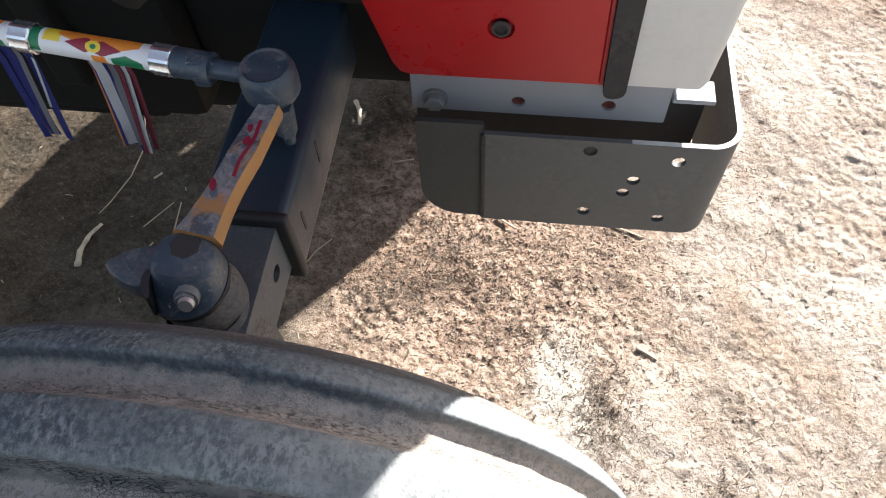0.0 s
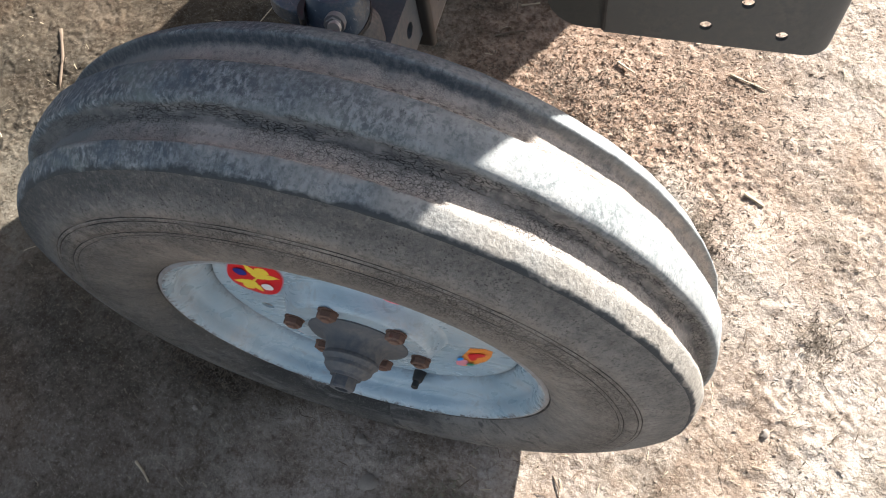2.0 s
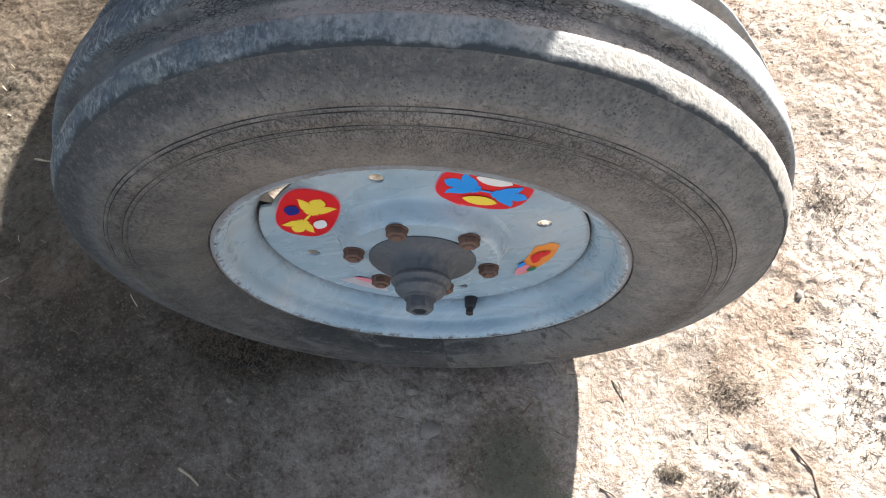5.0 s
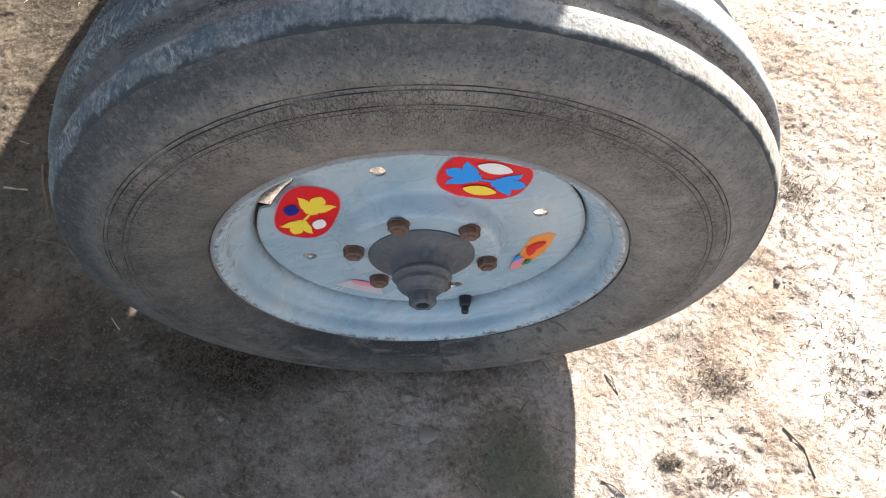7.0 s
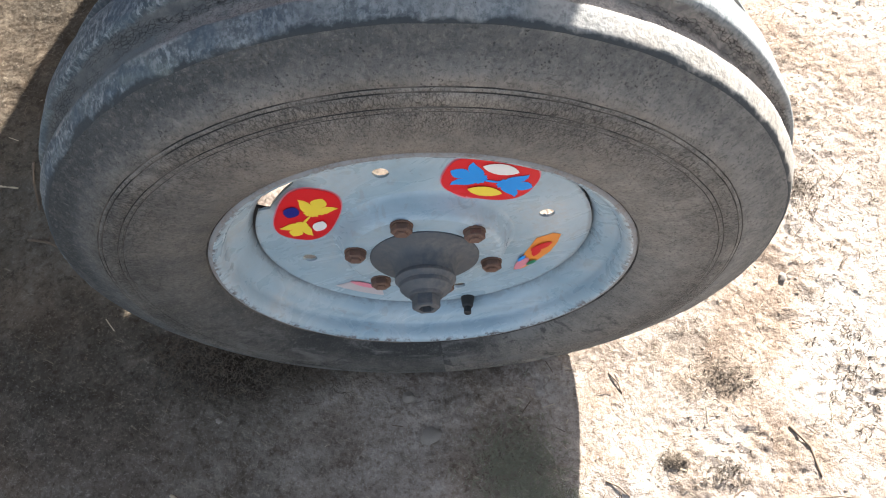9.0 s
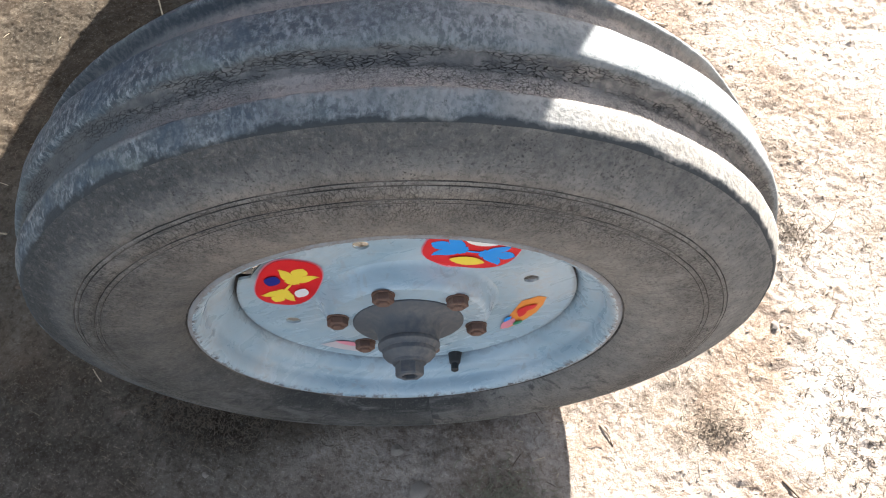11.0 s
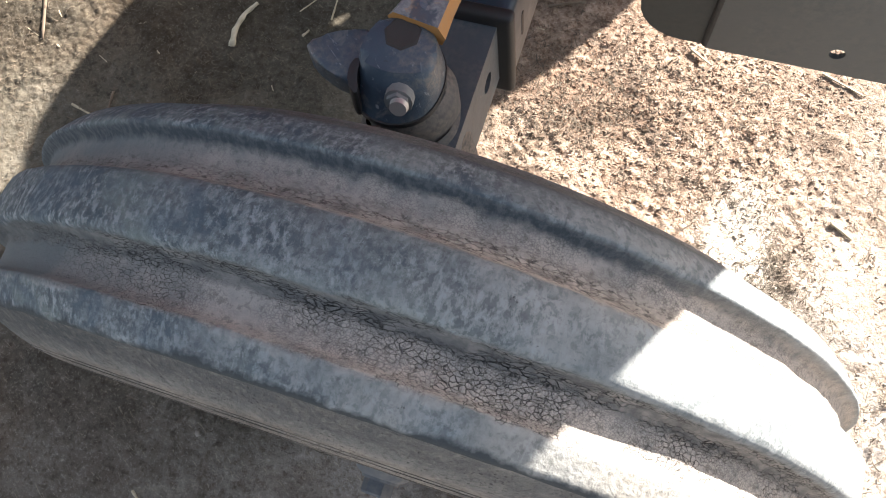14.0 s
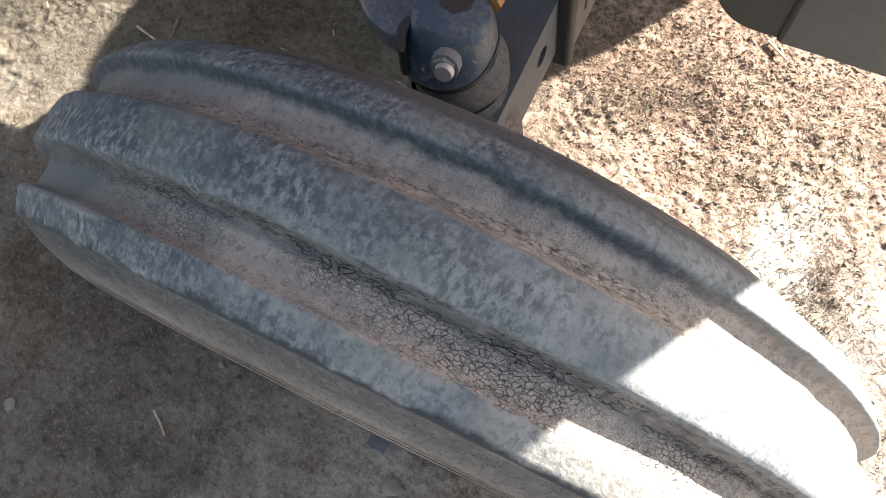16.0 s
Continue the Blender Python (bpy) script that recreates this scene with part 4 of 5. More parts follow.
def make_stickers(parent):
    make_sticker(parent, [("pink", blob(-0.1130, 0.0675, 0.0540, 0.0320, radians(65), 2.7)), ("red", blob(-0.1130, 0.0675, 0.0526, 0.0306, radians(65), 2.7)), ("yellow", leaf(-0.1015, 0.0815, 0.0218, radians(-32))), ("yellow", leaf(-0.1275, 0.0430, 0.0192, radians(148))),
                          ("yellow", petal(-0.1150, 0.0610, 0.0120, 0.0016, radians(52))), ("navy", petal(-0.1265, 0.0780, 0.0115, 0.0080, radians(60))), ("white", petal(-0.1045, 0.0470, 0.0115, 0.0072, radians(60)))], "red badge sticker with yellow leaves")
    make_sticker(parent, [("pink", blob(0.0740, 0.1120, 0.0475, 0.0380, radians(-23), 2.6)), ("red", blob(0.0740, 0.1120, 0.0461, 0.0366, radians(-23), 2.6)), ("blue", leaf(0.0545, 0.1200, 0.0222, radians(56))), ("blue", leaf(0.0960, 0.0990, 0.0210, radians(-110))),
                          ("blue", petal(0.0760, 0.1085, 0.0130, 0.0016, radians(-20))), ("white", petal(0.0845, 0.1285, 0.0185, 0.0088, radians(-25))), ("yellow", petal(0.0680, 0.0925, 0.0180, 0.0085, radians(-22)))], "red badge sticker with sky-blue leaves")
    scrap = [(0.1500, -0.0130), (0.1410, -0.0090), (0.1230, -0.0190), (0.1160, -0.0400), (0.1090, -0.0600), (0.1020, -0.0800), (0.0985, -0.0970), (0.1080, -0.0960), (0.1180, -0.0860), (0.1280, -0.0730), (0.1400, -0.0540), (0.1470, -0.0330)]
    make_sticker(parent, [("orange", scrap), ("pink", petal(0.1080, -0.0800, 0.0170, 0.0068, radians(66))), ("red", petal(0.1290, -0.0380, 0.0150, 0.0060, radians(40))), ("red", petal(0.1240, -0.0480, 0.0130, 0.0050, radians(78))),
                          ("blue", petal(0.1075, -0.0640, 0.0090, 0.0030, radians(62))), ("green", petal(0.1190, -0.0760, 0.0080, 0.0034, radians(48)))], "torn orange sticker scrap")
    arc = [(0.162 * math.cos(radians(a)), 0.162 * math.sin(radians(a))) for a in range(222, 247, 4)] + [(0.138 * math.cos(radians(a)), 0.138 * math.sin(radians(a))) for a in range(242, 222, -4)]
    make_sticker(parent, [("faded", arc), ("pink", petal(-0.084, -0.110, 0.020, 0.006, radians(-38)))], "faded white and pink sticker scrap")


def make_wheel():
    w = make_rim(tractor)
    make_tyre(w)
    make_disc(w)
    make_hub(w)
    for k in range(6):
        make_nut(w, radians(102.5 + 60 * k))
    make_valve(w)
    make_stickers(w)
    w.matrix_basis = pose(0, 0, HUB_Z, -0.8, 0, 0)
    return w


wheel = make_wheel()
far_wheel = copy_thing(wheel, pose(0.12, 1.51, HUB_Z, 0, 0, 180))


def make_axle():
    bm = bmesh.new()
    add_box(bm, (-0.047, 0.247, 0.510), (0.033, 1.255, 0.602), 0.009, 3)
    beam = part("axle_beam", bm, AXLEBLACK, tractor, "blue-black painted box-section axle beam", 40)
    bm = bmesh.new()
    add_box(bm, (-0.0500, 0.2430, 0.5070), (0.0360, 0.2545, 0.6045), 0.0050, 3)
    part("collar", bm, BLACK, beam, "black seal collar round the beam's mouth", 40)
    for s in (0, 1):
        fy = (lambda y: y) if not s else (lambda y: 1.50 - y)
        bm = bmesh.new()
        hole = [circle(fy(0.216), 0.562, 0.0085, 16)]
        y0, y1 = sorted((fy(0.105), fy(0.35)))
        add_plate(bm, rounded(y0, 0.527, y1, 0.594, (0.004,) * 4, 3), hole, "x", -0.036, 0.0245)
        part("axle_end", bm, ENDBLACK, tractor, "dark grey telescoping axle end with a pin hole", 40)
        bm = bmesh.new()
        lathe(bm, [(0, 0.40), (0.029, 0.40), (0.031, 0.405), (0.031, 0.575), (0.0325, 0.585), (0.0325, 0.612), (0.030, 0.618), (0.026, 0.624), (0, 0.624)], (-0.0125, fy(0.166), 0), (0, 0, 1), 40)
        part("king_pin_housing", bm, BOSSDUST, tractor, "", 35)
        bm = bmesh.new()
        lathe(bm, [(0.0315, 0.600), (0.0335, 0.598), (0.0365, 0.588), (0.0400, 0.560), (0.0420, 0.520), (0.0425, 0.470), (0.0390, 0.455), (0.031, 0.455)], (-0.0125, fy(0.160), 0), (0, 0, 1), 40)
        for v in bm.verts:
            v.co += Vector((noise.noise(v.co * 60), noise.noise(v.co * 60 + Vector((7, 0, 0))), 0)) * 0.0014
        part("king_pin_boss", bm, BOSSDUST, tractor, "dust-caked cast boss round the king pin", 50)
        bm = bmesh.new()
        add_rod(bm, (0, fy(0.030), 0.340), (-0.015, fy(0.150), 0.385), 0.026, 0.034, 24)
        add_box(bm, (-0.055, min(fy(0.112), fy(0.190)), 0.345), (0.020, max(fy(0.112), fy(0.190)), 0.425), 0.012, 2)
        part("stub_axle", bm, CASTGREY, tractor, "", 35)
    for y0, y1, z0, z1 in ((0.352, 0.357, 0.550, 0.580), (0.278, 0.283, 0.538, 0.566)):
        bm = bmesh.new()
        add_plate(bm, rounded(y0, z0, y1, z1, (0.0024,) * 4, 3), [], "x", 0.0326, 0.0335)
        part("adjusting_slot", bm, BLACK, beam, "narrow dark slot in the beam's side")


make_axle()


def make_steering():
    # clamp on the king pin, with a pointed lug behind and a pinch bolt in front
    def prism(bm, outline, z0, z1, at, top, bevel, front=None):
        """A block with a rounded plan whose top is a little smaller than its foot."""
        lo = [bm.verts.new((u, v, z0)) for u, v in outline]
        hi = [bm.verts.new((at[0] + (u - at[0]) * top, at[1] + (v - at[1]) * (front if front and v < at[1] else top), z1)) for u, v in outline]
        n = len(outline)
        bm.faces.new(lo[::-1])
        cap = bm.faces.new(hi)
        for i in range(n):
            bm.faces.new((lo[i], lo[(i + 1) % n], hi[(i + 1) % n], hi[i]))
        bmesh.ops.bevel(bm, geom=list(cap.edges), offset=bevel, segments=4, affect="EDGES", profile=0.55)

    def smoothed(pts, rounds=2):
        """Cuts the corners of a plan outline."""
        for _ in range(rounds):
            out = []
            for (u0, v0), (u1, v1) in zip(pts, pts[1:] + pts[:1]):
                out += [(0.75 * u0 + 0.25 * u1, 0.75 * v0 + 0.25 * v1), (0.25 * u0 + 0.75 * u1, 0.25 * v0 + 0.75 * v1)]
            pts = out
        return pts

    c = Vector((-0.0165, 0.170, 0))
    boss = [(-0.044, 0.162), (-0.043, 0.147), (-0.034, 0.137), (-0.018, 0.133), (-0.002, 0.137), (0.009, 0.148), (0.0125, 0.168), (0.007, 0.190), (-0.010, 0.202), (-0.030, 0.202), (-0.042, 0.186)]
    bm = bmesh.new()
    prism(bm, smoothed(boss), 0.6275, 0.6540, (-0.0165, 0.178), 0.88, 0.0065, 0.50)
    for v in bm.verts:
        v.co.z += 0.0012 * noise.noise(v.co * 90) if v.co.z > 0.63 else 0.0
    arm = part("steering_arm", bm, CASTGREY, tractor, "blue-grey cast steering arm clamp on the king pin", 40)
    bm = bmesh.new()
    prism(bm, smoothed([(-0.0835, 0.1690), (-0.074, 0.1575), (-0.056, 0.1490), (-0.0400, 0.1460), (-0.036, 0.165), (-0.036, 0.186), (-0.048, 0.1890), (-0.066, 0.1800)], 1), 0.6300, 0.6465, (-0.052, 0.168), 0.95, 0.003)
    part("clamp_lug", bm, CASTGREY, arm, "pointed lug of the clamp", 40)
    # the split between lug and boss
    bm = bmesh.new()
    prism(bm, smoothed([(-0.0465, 0.163), (-0.0462, 0.147), (-0.0380, 0.1355), (-0.0330, 0.1365), (-0.0395, 0.150), (-0.0400, 0.163)], 2), 0.6262, 0.6492, (-0.030, 0.168), 0.90, 0.001)
    part("clamp_gap", bm, BLACK, arm)
    bm = bmesh.new()
    prism(bm, smoothed([(c.x + (u - c.x) * 1.03, c.y + (v - c.y) * 1.03) for u, v in boss]), 0.6235, 0.6278, (c.x, c.y), 1.0, 0.001)
    part("dust_seal", bm, BLACK, arm, "black rubber dust seal", 40)
    bm = bmesh.new()
    lathe(bm, [(0.0125, 0.6520), (0.0125, 0.6544), (0.0112, 0.6552), (0.0100, 0.6546), (0.0040, 0.6543), (0, 0.6543)], (-0.0175, 0.184, 0), (0, 0, 1), 7)
    part("king_pin_top", bm, RUSTSHADE, arm, "rusty top of the king pin", 40)
    lean = Vector((0.12, -0.92, 0.36)).normalized()
    p = Vector((-0.0085, 0.1440, 0.6425))
    bm = bmesh.new()
    add_rod(bm, p - lean * 0.010, p + lean * 0.0015, 0.0098, 0.0094, 12)
    add_rod(bm, p, p + lean * 0.0045, 0.0080, 0.0074, 6)
    part("pinch_bolt", bm, BAREGREY, arm, "worn grey pinch bolt", 30)
    bm = bmesh.new()
    add_rod(bm, p + lean * 0.0040 + Vector((0.0015, 0, 0)), p + lean * 0.0080 + Vector((0.0015, 0, 0)), 0.0062, 0.0056, 16)
    part("bolt_end", bm, BOLTSTEEL, arm, "bare bright bolt end", 40)
    # the bar: decal film on its top, orange paint on its sides
    bm = bmesh.new()
    a, b = Vector((-0.0115, 0.192, 0.644)), Vector((0.0165, 0.322, 0.652))
    side = Vector((1, -0.15, 0)).normalized()
    rows = []
    for k in range(9):
        t = k / 8
        p = a.lerp(b, t)
        w = 0.0205 - 0.0095 * t - 0.0035 * math.sin(math.pi * min(1, t * 1.6))
        h = 0.0155 - 0.002 * t
        ring = []
        for u, v in ((-0.92, -0.15), (0.84, -0.15), (1, 0.35), (0.80, 1), (-0.75, 1), (-1, 0.6)):
            ring.append(bm.verts.new(p + side * (u * w) + Vector((0, 0, v * h))))
        rows.append(ring)
    for r0, r1 in zip(rows, rows[1:]):
        for i in range(6):
            j = (i + 1) % 6
            f = bm.faces.new((r0[i], r0[j], r1[j], r1[i]))
            f.material_index = 1 if i in (3, 4) else 0
    bm.faces.new(rows[0][::-1])
    bm.faces.new(rows[-1])
    part("arm_bar", bm, [ORANGE, ARMDECAL], arm, "orange painted bar with a worn printed decal on top", 30)
    bm = bmesh.new()
    rng = random.Random(3)
    mats = [FILM["maroon"], SMUDGE]
    for k in range(7):
        t = 0.08 + 0.85 * rng.random()
        p = a.lerp(b, t) + side * rng.uniform(-0.007, 0.001) + Vector((0, 0, 0.0142 + 0.0013 * (1 - t) + 0.0006))
        vs = [bm.verts.new(p + Vector((du, dv, 0))) for du, dv in petal(0, 0, rng.uniform(0.003, 0.008), rng.uniform(0.002, 0.004), rng.uniform(1.0, 2.2))]
        f = bm.faces.new(vs)
        f.material_index = 1 if rng.random() < 0.8 else 0
    strip = [a.lerp(b, t) + side * (0.0062 - 0.003 * t + 0.0012 * math.sin(20 * t)) + Vector((0, 0, 0.0154 - 0.0016 * t)) for t in np.linspace(0.42, 0.86, 9)]
    for p, q in zip(strip, strip[1:]):
        bm.faces.new([bm.verts.new(x) for x in (p - side * 0.0022, q - side * 0.0022, q + side * 0.0012, p + side * 0.0012)]).material_index = 0
    part("arm_decal", bm, mats, arm, "scraps of maroon and blue-grey print")
    # ball joint
    bm = bmesh.new()
    c = (0.0125, 0.345, 0)
    lathe(bm, [(0, 0.640), (0.013, 0.640), (0.015, 0.650), (0.0215, 0.653), (0.0246, 0.658), (0.0252, 0.664), (0.0244, 0.6665), (0.0252, 0.669), (0.0246, 0.679), (0.0226, 0.6850), (0.0205, 0.6868), (0.0190, 0.6866), (0.0180, 0.6858), (0.0110, 0.6864), (0, 0.6868)], c, (0, 0, 1), 40)
    ball = part("ball_joint", bm, CASTGREY, tractor, "dusty grey ball joint on the steering arm", 40)
    bm = bmesh.new()
    add_rod(bm, (0.021, 0.330, 0.620), (0.021, 0.330, 0.655), 0.0095, 0.0125, 6)
    add_rod(bm, (0.021, 0.330, 0.608), (0.021, 0.330, 0.622), 0.0055, 0.0055, 12)
    part("castle_nut", bm, CASTGREY, ball)
    # drag link with its wrapped decoration
    d0, d1 = Vector((0.0, 0.3435, 0.676)), Vector((-0.92, 0.455, 0.692))
    way = (d1 - d0).normalized()
    bm = bmesh.new()
    add_rod(bm, d0, d0 + way * 0.060, 0.0085, 0.0095, 18)
    add_rod(bm, d0 + way * 0.036, d0 + way * 0.070, 0.0135, 0.0135, 18)
    add_box(bm, (-0.055, 0.340, 0.660), (-0.040, 0.356, 0.690), 0.003, 2)
    link = part("drag_link", bm, CASTGREY, tractor, "drag link wrapped in bright printed film and silver tape", 35)
    up = Vector((0, 0, 1))
    across = way.cross(up).normalized()
    up = across.cross(way)
    names = ["white", "green", "orange", "maroon", "yellow", "blue"]

    def pattern(s, t):
        # repeats of white film, green and orange leaves, maroon lozenges round a yellow rosette
        k = ((s - 0.070) / 0.135) % 1.0
        v = ((t - 0.375 + 0.5) % 1.0) - 0.5
        if math.hypot((k - 0.54) * 2.2, (v + 0.03) * 1.6) < 0.12:
            return 1 if math.hypot((k - 0.54) * 2.2, (v + 0.03) * 1.6) < 0.05 else 4
        if abs(k - 0.42) < 0.10 and abs(v + 0.02) < 0.10 - abs(k - 0.48) * 0.7:
            return 3
        if abs(k - 0.66) < 0.09 and abs(v + 0.04) < 0.10 - abs(k - 0.60) * 0.7:
            return 3
        if 0.20 < k < 0.42 and v > 0.02 + abs(k - 0.31) * 0.6:
            return 1
        if 0.22 < k < 0.80 and v < 0.05 - abs(k - 0.48) * 0.55:
            return 2
        if 0.46 < k < 0.56 and v > 0.08:
            return 2
        if abs(k - 0.84) < 0.06 and v < -0.02:
            return 4
        if k > 0.93 and v < 0.15:
            return 1
        return 0

    bm = bmesh.new()
    n, m = 120, 1000
    s0, s1 = 0.070, 0.50
    grid = [[bm.verts.new(d0 + way * (s0 + (s1 - s0) * i / m) + (across * math.cos(2 * math.pi * j / n) + up * math.sin(2 * math.pi * j / n)) * 0.0112) for j in range(n)] for i in range(m + 1)]
    for i in range(m):
        for j in range(n):
            k = (j + 1) % n
            bm.faces.new((grid[i][j], grid[i][k], grid[i + 1][k], grid[i + 1][j])).material_index = pattern(s0 + (s1 - s0) * i / m, j / n)
    part("printed_wrap", bm, [FILM[x] for x in names], link, "white, green, orange and maroon printed film wrap", "all")
    bm = bmesh.new()
    add_rod(bm, d0 + way * 0.4995, d0 + way * 0.90, 0.0112, 0.0112, 32)
    part("plain_wrap", bm, FILM["white"], link, "plain white film on the rod's rear half", 40)
    for s in (0.070, 0.205, 0.34, 0.475):
        bm = bmesh.new()
        rings = []
        for i, g in enumerate((0.0, 0.001, 0.004, 0.007, 0.010, 0.013, 0.016, 0.0195, 0.0205)):
            p = d0 + way * (s + g)
            lift = -0.001 if i in (0, 8) else 0.0008 * (i % 2)
            rings.append([bm.verts.new(p + (across * math.cos(2 * math.pi * j / 32) + up * math.sin(2 * math.pi * j / 32)) * (0.0124 + lift + (0.0010 if j % 4 < 2 else 0.0))) for j in range(32)])
        for r0, r1 in zip(rings, rings[1:]):
            for j in range(32):
                bm.faces.new((r0[j], r0[(j + 1) % 32], r1[(j + 1) % 32], r1[j]))
        part("silver_band", bm, SILVER, link, "band of crinkled silver tape", 30)
    # ribbon tassels
    rng = random.Random(11)
    for s, ribbons in ((0.148, [("maroon", 0.0030), ("white", 0.0026), ("maroon", 0.0022), ("grey", 0.0034), ("navy", 0.0016), ("white", 0.0064), ("navy", 0.0018), ("orange", 0.0012)]),
                       (0.250, [("white", 0.0014), ("navy", 0.0056), ("grey", 0.0028), ("navy", 0.0060), ("navy", 0.0040), ("maroon", 0.0016)]),
                       (0.345, [("navy", 0.0022), ("white", 0.0022), ("red", 0.0042), ("white", 0.0018), ("orange", 0.0056), ("red", 0.0048)])):
        bm = bmesh.new()
        mats = []
        top = d0 + way * s
        total, run = 2.1 * sum(w for _, w in ribbons), 0.0
        for q, (col, w) in enumerate(ribbons):
            if FILM[col] not in mats:
                mats.append(FILM[col])
            off = run + w * 1.05 - total / 2
            run += w * 2.1
            L = rng.uniform(0.152, 0.168) * (0.72 if q == 0 and col == "white" else 1.0)
            spread = off * rng.uniform(0.72, 0.9) + 0.026
            yy = rng.uniform(-0.003, 0.003)
            tw = rng.uniform(-0.5, 0.5)
            prev = None
            for k in range(8):
                t = k / 7
                p = top + way * (off + (spread - off) * t) + across * (0.010 * min(1, t * 4) + yy * t + 0.002 * math.sin(3 * t + q)) * 1.0 - Vector((0, 0, L * t - 0.004))
                d = way * (w * math.cos(tw * t)) + across * (w * math.sin(tw * t))
                cur = [bm.verts.new(p - d), bm.verts.new(p + d)]
                if prev:
                    bm.faces.new((prev[0], prev[1], cur[1], cur[0])).material_index = mats.index(FILM[col])
                prev = cur
        bmesh.ops.solidify(bm, geom=bm.faces[:], thickness=0.0006)
        lab = {"maroon": "white, grey and maroon ribbon tassel", "white": "navy blue ribbon tassel", "navy": "orange and red ribbon tassel"}[ribbons[0][0]]
        part("tassel", bm, mats, link, lab, "all")


make_steering()


def make_bumper():
    # near side plate, front plate and far side plate of a channel bumper bracket
    y0, y1, x0, x1, z0, z1 = 0.446, 0.874, 0.113, 0.472, 0.336, 0.500
    th, r = 0.006, 0.034
    bumper = None
    for s in (0, 1):
        Y = (lambda y: y) if not s else (lambda y: 1.32 - y)
        bm = bmesh.new()
        holes = [] if s else [circle(u, v, 0.0078, 16) for u, v in ((0.309, 0.483), (0.4075, 0.474), (0.3645, 0.4355), (0.3565, 0.4115), (0.3155, 0.368), (0.407, 0.364))]
        lo, hi = sorted((Y(y0), Y(y0 + th)))
        add_plate(bm, [(0.190, z0), (x1 - r, z0), (x1 - r, z1), (0.352, z1), (0.190, z1)], holes, "y", lo, hi)
        # corner bend
        n = 10
        sec = []
        for i in range(n + 1):
            a = radians(90 * i / n)
            ring = []
            for rr, zz in ((r, z0), (r, z1), (r - th, z1), (r - th, z0)):
                ring.append(bm.verts.new((x1 - r + rr * math.sin(a), Y(y0 + r - rr * math.cos(a)), zz)))
            sec.append(ring)
        for p, q in zip(sec, sec[1:]):
            for i in range(4):
                bm.faces.new((p[i], p[(i + 1) % 4], q[(i + 1) % 4], q[i]))
        # top edge past x 0.36: rubbed paint and sunlight painted bright together
        for f in bm.faces:
            if min(v.co.z for v in f.verts) > z1 - 1e-4 and f.calc_center_median().x > 0.36:
                f.material_index = 1
        ob = part("bumper_side" if s else "bumper", bm, [BUMPERGREY, WORNLITEDGE], tractor if not s else bumper, "" if s else "dark grey steel channel bumper with drilled holes", 35)
        bumper = bumper or ob
        bm = bmesh.new()
        lo, hi = sorted((Y(y0 + 0.003), Y(y0 + 0.003 + th)))
        add_plate(bm, rounded(x0, z0 + 0.002, 0.1895, z1 + 0.012, (0.050, 0, 0, 0.004)), [], "y", lo, hi)
        part("rear_lap_plate", bm, LAPGREY, bumper, "thinner lapped end plate")
        bm = bmesh.new()
        add_rod(bm, (0.1895, (lo + hi) / 2 - 0.004, z0 + 0.004), (0.1895, (lo + hi) / 2 - 0.004, z1 - 0.002), 0.0035, 0.0035, 10)
        part("weld_bead", bm, SEAL, bumper)
    bm = bmesh.new()
    add_box(bm, (x1 - th, y0 + r, z0), (x1, y1 - r, z1), 0.0)
    for f in bm.faces:
        f.material_index = 1 if min(v.co.z for v in f.verts) > z1 - 1e-4 else 0
    part("bumper_front", bm, [BUMPERGREY, WORNLITEDGE], bumper)
    # added disc that paints the dark seen inside the first hole
    bm = bmesh.new()
    lathe(bm, [(0.0076, -0.4515), (0.0076, -0.4490), (0.0050, -0.4480), (0, -0.4480)], (0.309, 0, 0.483), (0, -1, 0), 16)
    part("hole_dark_disc", bm, RUSTSHADE, bumper, "dark disc standing in for shade in one hole")
    bm = bmesh.new()
    add_box(bm, (0.100, 0.527, 0.402), (0.440, 0.539, 0.500), 0.002, 1)
    part("frame_rail", bm, RAILRUST, tractor, "rusty brown inner frame rail behind the bumper")
    bm = bmesh.new()
    add_box(bm, (0.100, 0.781, 0.392), (0.440, 0.793, 0.500), 0.002, 1)
    part("frame_rail", bm, RAILRUST, tractor, "rusty brown inner frame rail behind the bumper")
    bm = bmesh.new()
    add_box(bm, (0.3900, 0.4835, 0.526), (0.435, 0.5150, 0.532), 0.001, 1)
    part("mounting_tab", bm, BRACKETGREY, tractor, "pale painted mounting tab")
    # pale flange under the panel
    bm = bmesh.new()
    add_plate(bm, rounded(0.104, 0.4885, 0.389, 0.5605, (0.002,) * 4, 2), [circle(0.225, 0.508, 0.0080, 16), circle(0.325, 0.510, 0.0080, 16), circle(0.131, 0.507, 0.006, 12)], "y", 0.490, 0.498)
    flange = part("panel_flange", bm, BRACKETGREY, tractor, "pale grey drilled flange under the red panel", 35)
    for u, v in ((0.225, 0.508), (0.325, 0.510)):
        bm = bmesh.new()
        lathe(bm, [(0.0082, -0.4975), (0.0082, -0.4935), (0.005, -0.4935), (0.004, -0.4965), (0, -0.4965)], (u, 0, v), (0, -1, 0), 16)
        part("rusty_sleeve", bm, REDRUST, flange, "rust-brown threaded hole")
    bm = bmesh.new()
    lathe(bm, [(0.0145, -0.490), (0.0145, -0.4865), (0, -0.4865)], (0.131, 0, 0.507), (0, -1, 0), 20)
    lathe(bm, [(0.0115, -0.4865), (0.0115, -0.4785), (0.0095, -0.4770), (0, -0.4770)], (0.131, 0, 0.507), (0, -1, 0), 6)
    part("flange_bolt", bm, BAREGREY, flange, "dirty grey hexagon bolt head")


